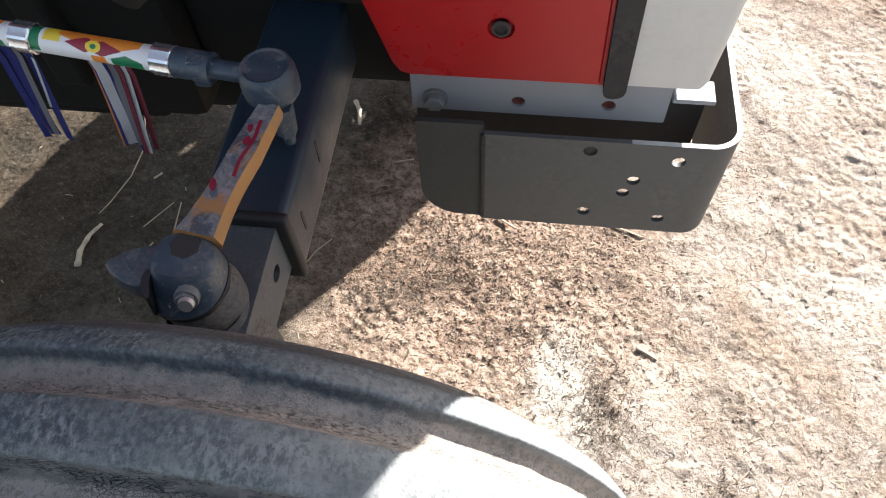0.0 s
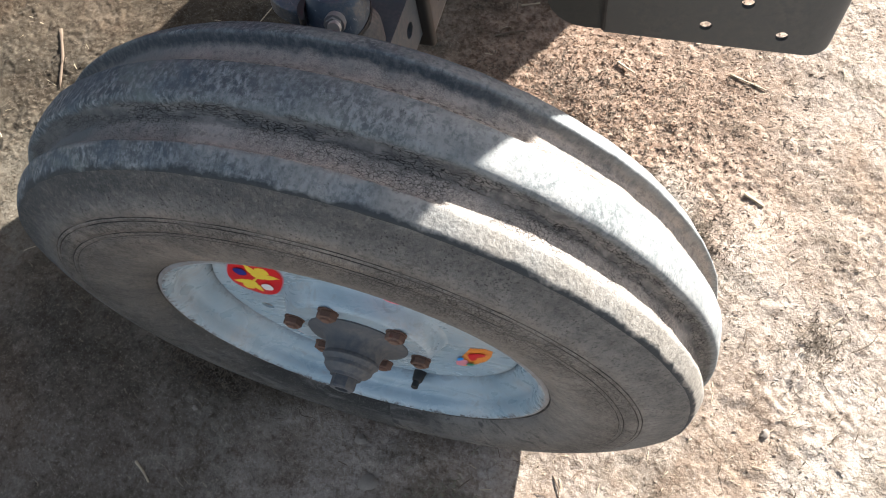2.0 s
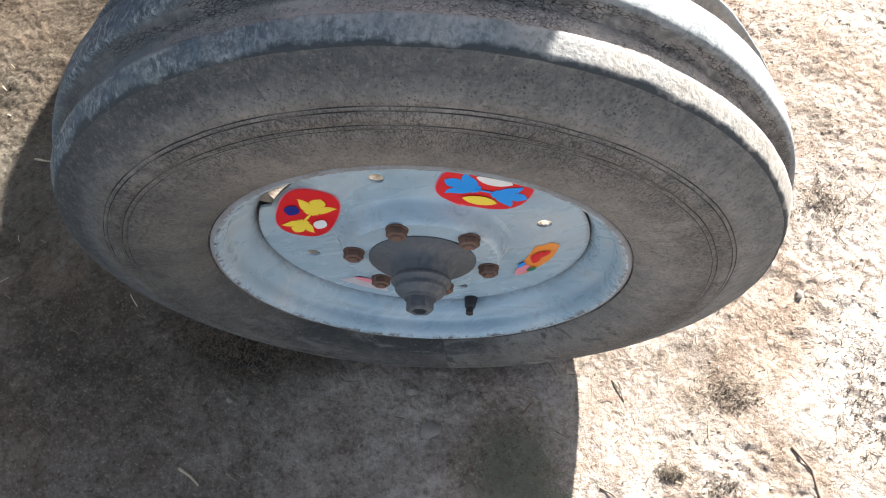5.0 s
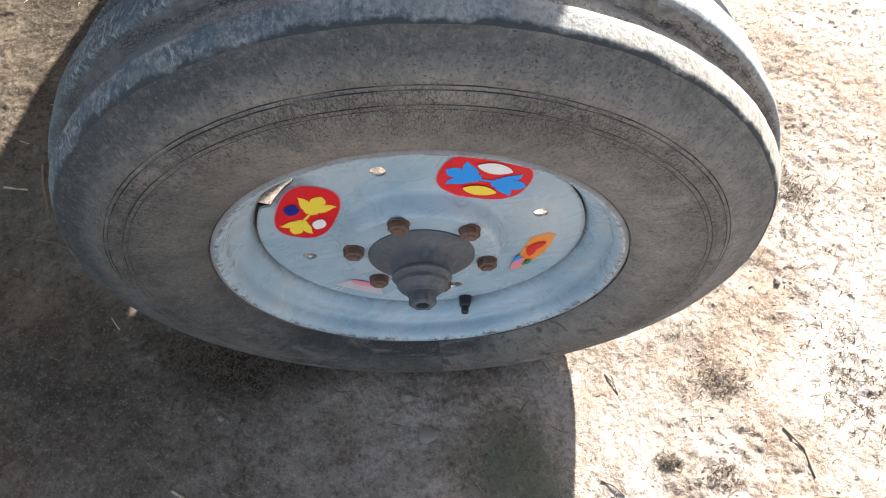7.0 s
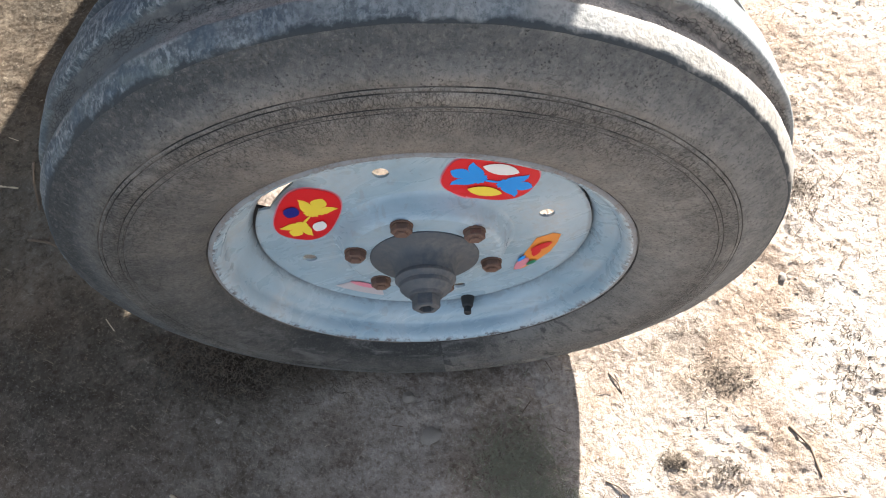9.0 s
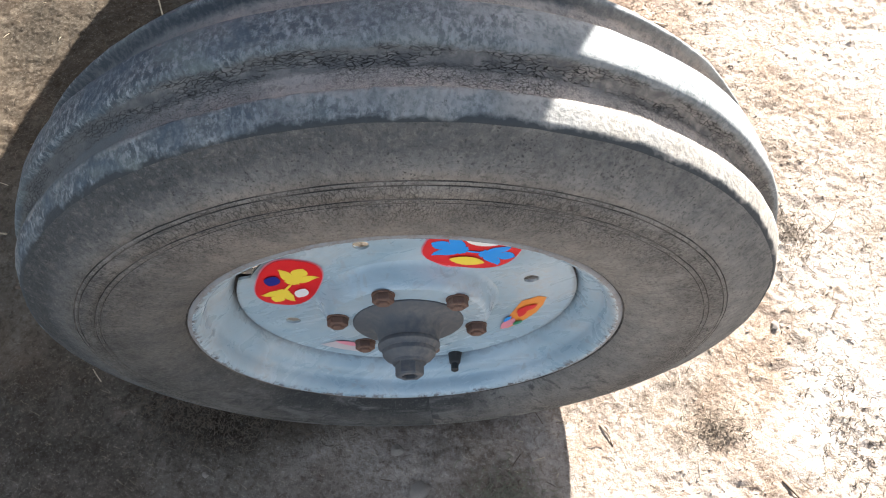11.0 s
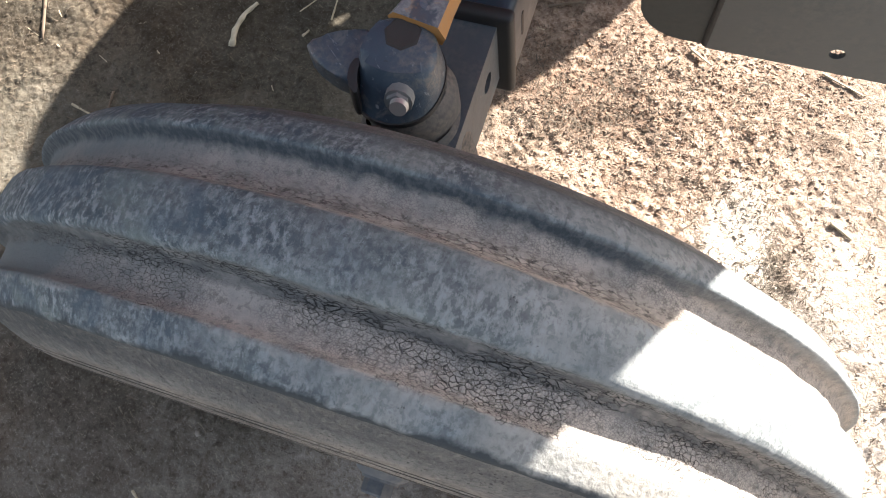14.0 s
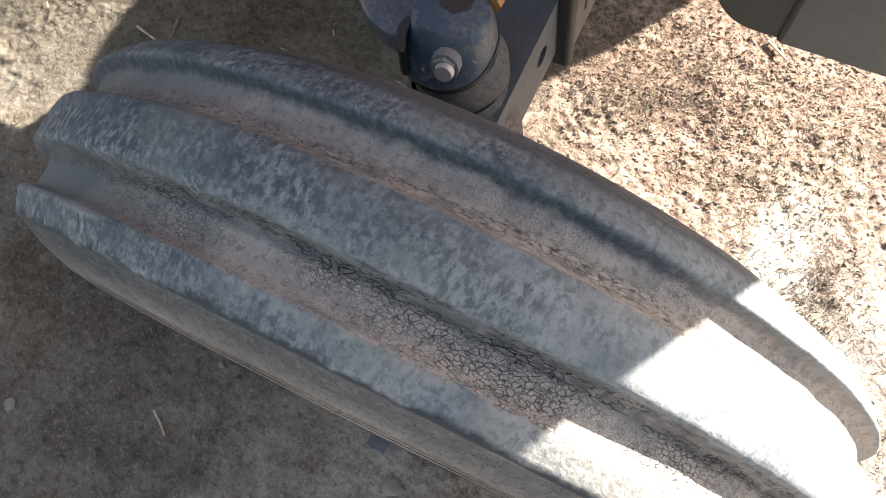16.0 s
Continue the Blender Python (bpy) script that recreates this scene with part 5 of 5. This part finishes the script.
make_bumper()


def make_nose():
    # red side panels with a slanting rear edge, dark seal, pale grille surround
    for s in (0, 1):
        Y = (lambda y: y) if not s else (lambda y: 1.32 - y)
        out = [(0.108, 0.5475), (0.313, 0.5475), (0.309, 0.68), (0.306, 1.02), (-0.02, 1.02), (0.030, 0.76), (0.064, 0.645), (0.088, 0.563), (0.096, 0.5505)]
        bm = bmesh.new()
        lo, hi = sorted((Y(0.478), Y(0.500)))
        hole = [circle(0.203, 0.622, 0.0075, 16)] if not s else []
        add_plate(bm, out, hole, "y", lo, hi)
        es = [e for e in bm.edges if all(abs(v.co.y - Y(0.478)) < 1e-5 for v in e.verts) and abs(e.calc_face_angle(0)) > 1.0]
        bmesh.ops.bevel(bm, geom=es, offset=0.006, segments=3, affect="EDGES")
        side = part("side_panel", bm, RED, tractor, "glossy red pressed-steel side panel", 35)
        if not s:
            bm = bmesh.new()
            lathe(bm, [(0.0100, -0.4775), (0.0096, -0.4755), (0.0066, -0.4750), (0.0060, -0.4785), (0, -0.4790)], (0.203, 0, 0.622), (0, -1, 0), 20)
            part("panel_plug", bm, RUSTSHADE, side, "dark brown plug in the panel", 40)
        bm = bmesh.new()
        lo, hi = sorted((Y(0.4765), Y(0.500)))
        add_plate(bm, [(0.3135, 0.5435), (0.3150, 0.5385), (0.3190, 0.5355), (0.3255, 0.5345), (0.3320, 0.5365), (0.3360, 0.5405), (0.3375, 0.5460), (0.3355, 0.68), (0.3340, 1.02), (0.3065, 1.02), (0.3095, 0.68)], [], "y", lo, hi)
        part("panel_seal", bm, SEAL, tractor, "dull black rubber seal strip")
    bm = bmesh.new()
    # grille surround: a shell round the nose, lofted upwards
    rows = []
    for z, f in ((0.5535, 0.418), (0.560, 0.421), (0.62, 0.425), (0.68, 0.428), (0.85, 0.432), (1.02, 0.434)):
        r = 0.012
        loop = [(0.3345, 0.4790)] + [(f - r + r * math.sin(radians(a)), 0.4790 + r - r * math.cos(radians(a))) for a in range(0, 91, 15)]
        loop += [(f - r + r * math.sin(radians(a)), 0.8410 - r - r * math.cos(radians(a))) for a in range(90, 181, 15)] + [(0.3345, 0.8410)]
        rows.append([bm.verts.new((u, v, z)) for u, v in loop])
    for r0, r1 in zip(rows, rows[1:]):
        for i in range(len(r0) - 1):
            bm.faces.new((r0[i], r0[i + 1], r1[i + 1], r1[i]))
    bm.faces.new(rows[0])
    part("grille_surround", bm, WHITE, tractor, "off-white plastic grille surround", 40)
    bm = bmesh.new()
    add_box(bm, (-1.35, 0.480, 0.93), (0.43, 0.840, 1.28), 0.06, 4)
    part("bonnet", bm, RED, tractor, "red bonnet over the engine", 40)


make_nose()


def make_engine():
    bm = bmesh.new()
    add_box(bm, (-1.25, 0.50, 0.43), (-0.16, 0.82, 0.94), 0.02, 2)
    block = part("engine_block", bm, GREASE, tractor, "oily black engine block", 40)
    for k in range(5):
        bm = bmesh.new()
        add_box(bm, (-0.32 - 0.17 * k, 0.478, 0.50), (-0.28 - 0.17 * k, 0.503, 0.85), 0.006, 2)
        part("casting_rib", bm, GREASE, block)
    bm = bmesh.new()
    add_box(bm, (-1.20, 0.56, 0.350), (-0.26, 0.76, 0.432), 0.02, 3)
    add_box(bm, (-0.275, 0.565, 0.378), (-0.15, 0.735, 0.44), 0.02, 2)
    add_box(bm, (-0.475, 0.690, 0.300), (-0.275, 0.768, 0.365), 0.006, 2)
    part("oil_sump", bm, GREASE, tractor, "oily black sump", 40)
    bm = bmesh.new()
    add_box(bm, (-0.16, 0.535, 0.475), (0.36, 0.785, 0.62), 0.02, 2)
    support = part("front_support", bm, GREASE, tractor, "black cast front axle support", 40)
    # the foot runs on out of sight to block stray sunlight
    bm = bmesh.new()
    add_box(bm, (-0.17, 0.565, 0.392), (-0.06, 0.915, 0.48), 0.02, 2)
    part("foot_and_light_stop", bm, GREASE, support, "", 40)
    # unseen block added to keep sunlight off the ground behind the wheel
    bm = bmesh.new()
    add_box(bm, (-0.10, 0.700, 0.345), (0.07, 0.770, 0.52), 0.02, 2)
    part("hidden_light_stop", bm, GREASE, support, "", 40)
    bm = bmesh.new()
    add_box(bm, (-0.13, 0.52, 0.60), (0.08, 0.80, 0.94), 0.02, 2)
    part("radiator_carrier", bm, GREASE, support, "", 40)
    bm = bmesh.new()
    add_rod(bm, (-0.055, 0.62, 0.60), (0.030, 0.40, 0.78), 0.018, 0.018, 16)
    part("radiator_hose", bm, BLACK, tractor, "black rubber radiator hose", 40)
    bm = bmesh.new()
    add_rod(bm, (-0.20, 0.52, 0.62), (-0.055, 0.50, 0.78), 0.030, 0.024, 16)
    part("radiator_hose", bm, BLACK, tractor, "black rubber radiator hose", 40)


make_engine()


# ---- loose things on the ground ----
def height(x, y):
    return float(relief(np.array([x]), np.array([y]))[0])


def make_stone(x, y, size, seed, label, lift=0.25):
    bm = bmesh.new()
    bmesh.ops.create_icosphere(bm, subdivisions=2, radius=1)
    rng = random.Random(seed)
    sx, sy, sz = size * rng.uniform(0.8, 1.2), size * rng.uniform(0.7, 1.0), size * rng.uniform(0.45, 0.7)
    for v in bm.verts:
        d = 1 + 0.35 * noise.noise(v.co * 1.3 + Vector((seed, 0, 0))) + 0.12 * noise.noise(v.co * 3.5)
        v.co = Vector((v.co.x * sx * d, v.co.y * sy * d, v.co.z * sz * d))
    bmesh.ops.rotate(bm, verts=bm.verts, cent=(0, 0, 0), matrix=Matrix.Rotation(rng.uniform(0, 6), 3, "Z"))
    ob = part("stone", bm, STONE, None, "", 35)
    ob.location = (x, y, height(x, y) + sz * lift)
    return tagged(ob, label, "stone", "loose stones")


make_stone(-0.058, -0.103, 0.010, 1, "small grey pebble beside the wheel")
make_stone(-0.028, -0.161, 0.0125, 2, "grey pebble lying in the shade")
make_stone(-0.34, -0.12, 0.005, 5, "small dusty pebble on bare earth")
make_stone(0.30, 0.16, 0.008, 6, "small dusty pebble on bare earth")


def make_stalk(points, r, mat, label, name="straw_stalk", cat="straw"):
    bm = bmesh.new()
    pts = [Vector((x, y, height(x, y) + r * 0.4 + dz)) for x, y, dz in points]
    fine = []
    for p, q in zip(pts, pts[1:]):
        fine += [p.lerp(q, k / 4) for k in range(4)]
    fine.append(pts[-1])
    rings = []
    for k, p in enumerate(fine):
        d = (fine[min(k + 1, len(fine) - 1)] - fine[max(k - 1, 0)]).normalized()
        s = d.cross(Vector((0, 0, 1))).normalized()
        u = s.cross(d)
        rr = r * (1 - 0.35 * k / len(fine)) * (1 + 0.15 * math.sin(k * 2.1))
        rings.append([bm.verts.new(p + (s * math.cos(a) + u * (0.6 * math.sin(a))) * rr) for a in (0, 1.05, 2.09, 3.14, 4.19, 5.24)])
    for a, b in zip(rings, rings[1:]):
        for i in range(6):
            bm.faces.new((a[i], a[(i + 1) % 6], b[(i + 1) % 6], b[i]))
    bm.faces.new(rings[0][::-1])
    bm.faces.new(rings[-1])
    return tagged(part(name, bm, mat, None, "", "all"), label, cat, "dry stalks on the ground")


make_stalk([(-0.989, 0.579, 0), (-0.945, 0.51, 0.002), (-0.912, 0.433, 0)], 0.0042, TWIG, "dull brown broken stalk on sunny earth")
make_stalk([(0.450, 0.436, 0.0), (0.466, 0.428, 0.001), (0.482, 0.419, 0.0)], 0.0036, STRAW, "short thick pale wood chip on sunny earth", "wood_chip", "wood chip")
make_stalk([(0.20, 0.675, 0.002), (0.235, 0.655, 0.003)], 0.0024, STRAW, "short pale straw stub")
make_stalk([(0.401, 0.679, 0.002), (0.464, 0.657, 0.001)], 0.0022, STRAW, "short pale straw stub in the sun")
make_stalk([(0.470, -0.175, 0), (0.490, -0.205, 0.001), (0.495, -0.245, 0)], 0.0020, TWIG, "thin dark curved twig on pale earth", "twig", "twig")
make_stalk([(-0.546, 0.861, 0.002), (-0.521, 0.783, 0.004), (-0.523, 0.709, 0.003), (-0.542, 0.648, 0.003), (-0.555, 0.617, 0)], 0.0017, STRAW, "long thin curved straw in the shade")
make_stalk([(-0.461, 0.598, 0), (-0.418, 0.656, 0.003)], 0.0014, STRAW, "thin straw in the shade")
make_stalk([(-0.398, 0.593, 0), (-0.404, 0.657, 0.003)], 0.0017, STRAW, "short straw in the shade")
make_stalk([(-0.551, 0.500, 0), (-0.558, 0.532, 0.003), (-0.553, 0.566, 0.004), (-0.540, 0.594, 0.001)], 0.0062, HUSK, "pale husk lying on shaded earth", "husk", "husk")
make_stalk([(-0.478, 0.710, 0), (-0.464, 0.724, 0.002)], 0.0030, STRAW, "short pale straw stub")
make_stalk([(-0.437, 0.550, 0), (-0.427, 0.562, 0.002)], 0.0026, STRAW, "short pale straw stub")
make_stalk([(-0.145, 0.527, 0), (-0.120, 0.573, 0.004), (-0.097, 0.602, 0.002)], 0.0016, STRAW, "thin bent straw under the nose")
make_stalk([(-0.117, 0.950, 0), (-0.103, 0.921, 0.005), (-0.097, 0.886, 0)], 0.0052, HUSK, "pale curved husk under the nose", "husk", "husk")
make_stalk([(-0.009, 0.797, 0.0), (0.027, 0.804, 0.002)], 0.0024, STRAW, "short pale straw under the nose")
make_stalk([(-0.043, 0.710, 0.0), (-0.010, 0.722, 0.004), (0.015, 0.728, 0.002)], 0.0030, TWIG, "bent brown twig under the nose", "twig", "twig")


make_stalk([(-0.726, 0.365, 0), (-0.712, 0.320, 0.003), (-0.690, 0.262, 0)], 0.0026, TWIG, "forked brown twig in the shade", "twig", "twig")
make_stalk([(-0.791, 0.324, 0), (-0.741, 0.312, 0.002)], 0.0022, STRAW, "thin pale straw in the shade")
make_stalk([(-0.701, 0.207, 0), (-0.665, 0.199, 0.002), (-0.637, 0.186, 0)], 0.0026, TWIG, "short brown twig beside the tyre", "twig", "twig")
make_stalk([(0.478, -0.271, 0), (0.512, -0.270, 0.002), (0.550, -0.276, 0)], 0.0013, TWIG, "thin brown twig on pale earth", "twig", "twig")
make_stalk([(-0.400, -0.222, 0), (-0.379, -0.234, 0.002), (-0.366, -0.246, 0)], 0.0022, STRAW, "short straw in the shade")
make_stalk([(0.235, -0.083, 0), (0.246, -0.099, 0.002), (0.250, -0.116, 0)], 0.0012, TWIG, "thin brown twig on pale earth", "twig", "twig")
make_stalk([(0.210, -0.235, 0), (0.226, -0.243, 0.002), (0.240, -0.257, 0)], 0.0013, TWIG, "thin brown twig on pale earth", "twig", "twig")
make_stone(-0.616, -0.315, 0.011, 9, "brown pebble lying in the shade")
make_stone(0.516, 0.048, 0.007, 10, "small brown clod on sunny earth")


def scatter_chaff():
    """Short bits of straw and leaf trodden over the soil."""
    rng = np.random.default_rng(21)
    n = 9000
    x, y = rng.uniform(-1.2, 1.1, n), rng.uniform(-0.55, 1.4, n)
    keep = rng.random(n) < np.where(x - 0.2 * y > 0.12, 1.0, np.where(y < 0.15, 0.02, 0.10))
    x, y = x[keep], y[keep]
    n = len(x)
    L, w, a = rng.gamma(2.0, 0.0042, n) + 0.003, rng.uniform(0.0003, 0.0009, n), rng.uniform(0, math.pi, n)
    dx, dy = np.cos(a) * L / 2, np.sin(a) * L / 2
    px, py = -np.sin(a) * w, np.cos(a) * w
    co = []
    for sx, q, up in ((-1, -1, 0.0006), (-1, 1, 0.0006), (0, -1, 0.0012), (0, 1, 0.0012), (1, -1, 0.0008), (1, 1, 0.0008)):
        X, Y = x + sx * dx + q * px, y + sx * dy + q * py
        co.append(np.stack([X, Y, relief(X, Y) + up + 0.0008 * (sx == 0)], -1))
    co = np.stack(co, 1).reshape(-1, 3)
    base = np.arange(n)[:, None] * 6
    faces = np.concatenate([base + np.array([[0, 1, 3, 2]]), base + np.array([[2, 3, 5, 4]])], 0)
    for tone, mat, lab in ((0, STRAW, "pale bits of straw trodden into the earth"), (1, TWIG, "dark bits of leaf and stalk on the earth")):
        pick = (np.arange(n) % 10 < 3) if tone == 0 else (np.arange(n) % 10 > 6)
        sel = np.concatenate([pick, pick])
        me = bpy.data.meshes.new("chaff")
        me.from_pydata(co.tolist(), [], faces[sel].tolist())
        me.materials.append(mat)
        tagged(new("chaff", me), lab, "chaff", kind="stuff")


scatter_chaff()


def scatter_litter(cx, cy, rx, ry, n, seed, label, mat=LITTER):
    """A matted patch of dark broken stalks and leaf bits."""
    rng = np.random.default_rng(seed)
    x, y = cx + rx * rng.standard_normal(n), cy + ry * rng.standard_normal(n)
    L, w, a = rng.gamma(2.0, 0.0036, n) + 0.003, rng.uniform(0.00025, 0.00075, n), rng.uniform(0, 2 * math.pi, n)
    curl, lift = rng.uniform(-0.9, 0.9, n), rng.uniform(0.0006, 0.0045, n)
    # four short runs a fibre, bending as it goes
    co, px, py, way = [], x.copy(), y.copy(), a.copy()
    for k in range(5):
        for q in (-1, 1):
            X, Y = px - q * np.sin(way) * w, py + q * np.cos(way) * w
            co.append(np.stack([X, Y, relief(X, Y) + 0.0006 + lift * (0.1, 0.7, 1.0, 0.7, 0.2)[k]], -1))
        px, py, way = px + np.cos(way) * L / 4, py + np.sin(way) * L / 4, way + curl
    co = np.stack(co, 1).reshape(-1, 3)
    base = np.arange(n)[:, None] * 10
    faces = np.concatenate([base + np.array([[2 * k, 2 * k + 1, 2 * k + 3, 2 * k + 2]]) for k in range(4)], 0)
    me = bpy.data.meshes.new("plant_litter")
    me.from_pydata(co.tolist(), [], faces.tolist())
    me.materials.append(mat)
    tagged(new("plant_litter", me), label, "plant litter", kind="stuff")


scatter_litter(0.090, -0.215, 0.030, 0.034, 1092, 3, "matted grey-green dead grass on shaded earth", DEADGRASS)
scatter_litter(0.10, 0.58, 0.13, 0.07, 1530, 4, "dark broken stalks in turned-up soil")
scatter_litter(0.02, 0.50, 0.05, 0.03, 416, 12, "dark broken stalks in turned-up soil")
scatter_litter(0.26, 0.45, 0.05, 0.03, 234, 13, "dark stalk bits on sunny earth")
scatter_litter(0.42, 0.30, 0.03, 0.05, 182, 14, "dark stalk bits on sunny earth")
scatter_litter(-0.24, -0.055, 0.06, 0.018, 416, 6, "dark plant litter beside the tyre")
scatter_litter(-0.62, 0.30, 0.12, 0.10, 1092, 8, "dark plant litter behind the wheel")
scatter_litter(-0.37, -0.02, 0.045, 0.035, 676, 15, "dark plant litter beside the tyre")
scatter_litter(0.306, -0.213, 0.007, 0.005, 160, 24, "dark crumbled tuft on pale earth")
scatter_litter(0.400, -0.105, 0.022, 0.012, 200, 27, "dark tuft of dead grass on pale earth")
scatter_litter(0.371, -0.232, 0.016, 0.010, 110, 16, "dark tuft of dead grass on pale earth")
scatter_litter(0.577, 0.194, 0.022, 0.026, 286, 17, "dark tuft of dead grass on pale earth")
scatter_litter(0.582, -0.110, 0.030, 0.050, 286, 18, "dark stalk bits on sunny earth")
scatter_litter(0.130, -0.259, 0.026, 0.020, 416, 19, "matted grey-green dead grass on shaded earth", DEADGRASS)
scatter_litter(0.386, 0.326, 0.020, 0.045, 390, 20, "dark tuft of dead grass on pale earth")
scatter_litter(0.30, 0.52, 0.16, 0.12, 900, 25, "thin dark stalk bits on sunny earth")
scatter_litter(0.62, 0.40, 0.22, 0.28, 900, 26, "thin dark stalk bits on sunny earth")
scatter_litter(-0.90, 0.35, 0.10, 0.16, 988, 22, "dark stalk bits on sunny earth behind the wheel")


def scatter_clods():
    """Crumbs of soil, thickest in the churned patch."""
    rng = np.random.default_rng(5)
    ico = bmesh.new()
    bmesh.ops.create_icosphere(ico, subdivisions=1, radius=1)
    v0 = np.array([v.co[:] for v in ico.verts])
    f0 = np.array([[v.index for v in f.verts] for f in ico.faces])
    ico.free()
    n = 21000
    x, y = rng.uniform(-1.15, 1.05, n), rng.uniform(-0.5, 1.35, n)
    drift = lattice(rng, x, y, 0.10) + 0.6 * lattice(rng, x, y, 0.035)
    keep = rng.random(n) < np.clip(0.18 + 1.5 * drift, 0.04, 1.0) * np.where(x - 0.2 * y > 0.05, 1.0, np.where((x < -0.6) & (y > 0.05), 0.9, 0.45))
    x, y = x[keep], y[keep]
    m = 7000
    x, y = np.concatenate([x, rng.normal(0.16, 0.17, m)]), np.concatenate([y, rng.normal(0.56, 0.12, m)])
    n = len(x)
    s = rng.gamma(1.5, 0.0006, n) + 0.0006
    s[:-m] = np.minimum(s[:-m], 0.0019)
    s[-m:] = np.minimum(s[-m:] * rng.uniform(0.5, 1.2, m), 0.0024)
    V = v0[None] * (1 + 0.35 * rng.standard_normal((n, len(v0), 1))) * s[:, None, None] * np.array([1.4, 0.9, 0.45])
    V[..., 0] += x[:, None]
    V[..., 1] += y[:, None]
    V[..., 2] += (relief(x, y) + 0.25 * s)[:, None]
    F = (f0[None] + (np.arange(n) * len(v0))[:, None, None]).reshape(-1, 3)
    me = bpy.data.meshes.new("soil_crumbs")
    me.from_pydata(V.reshape(-1, 3).tolist(), [], F.tolist())
    me.materials.append(EARTH)
    tagged(new("soil_crumbs", me), "crumbs and small clods of dry soil", "soil", kind="stuff")


scatter_clods()
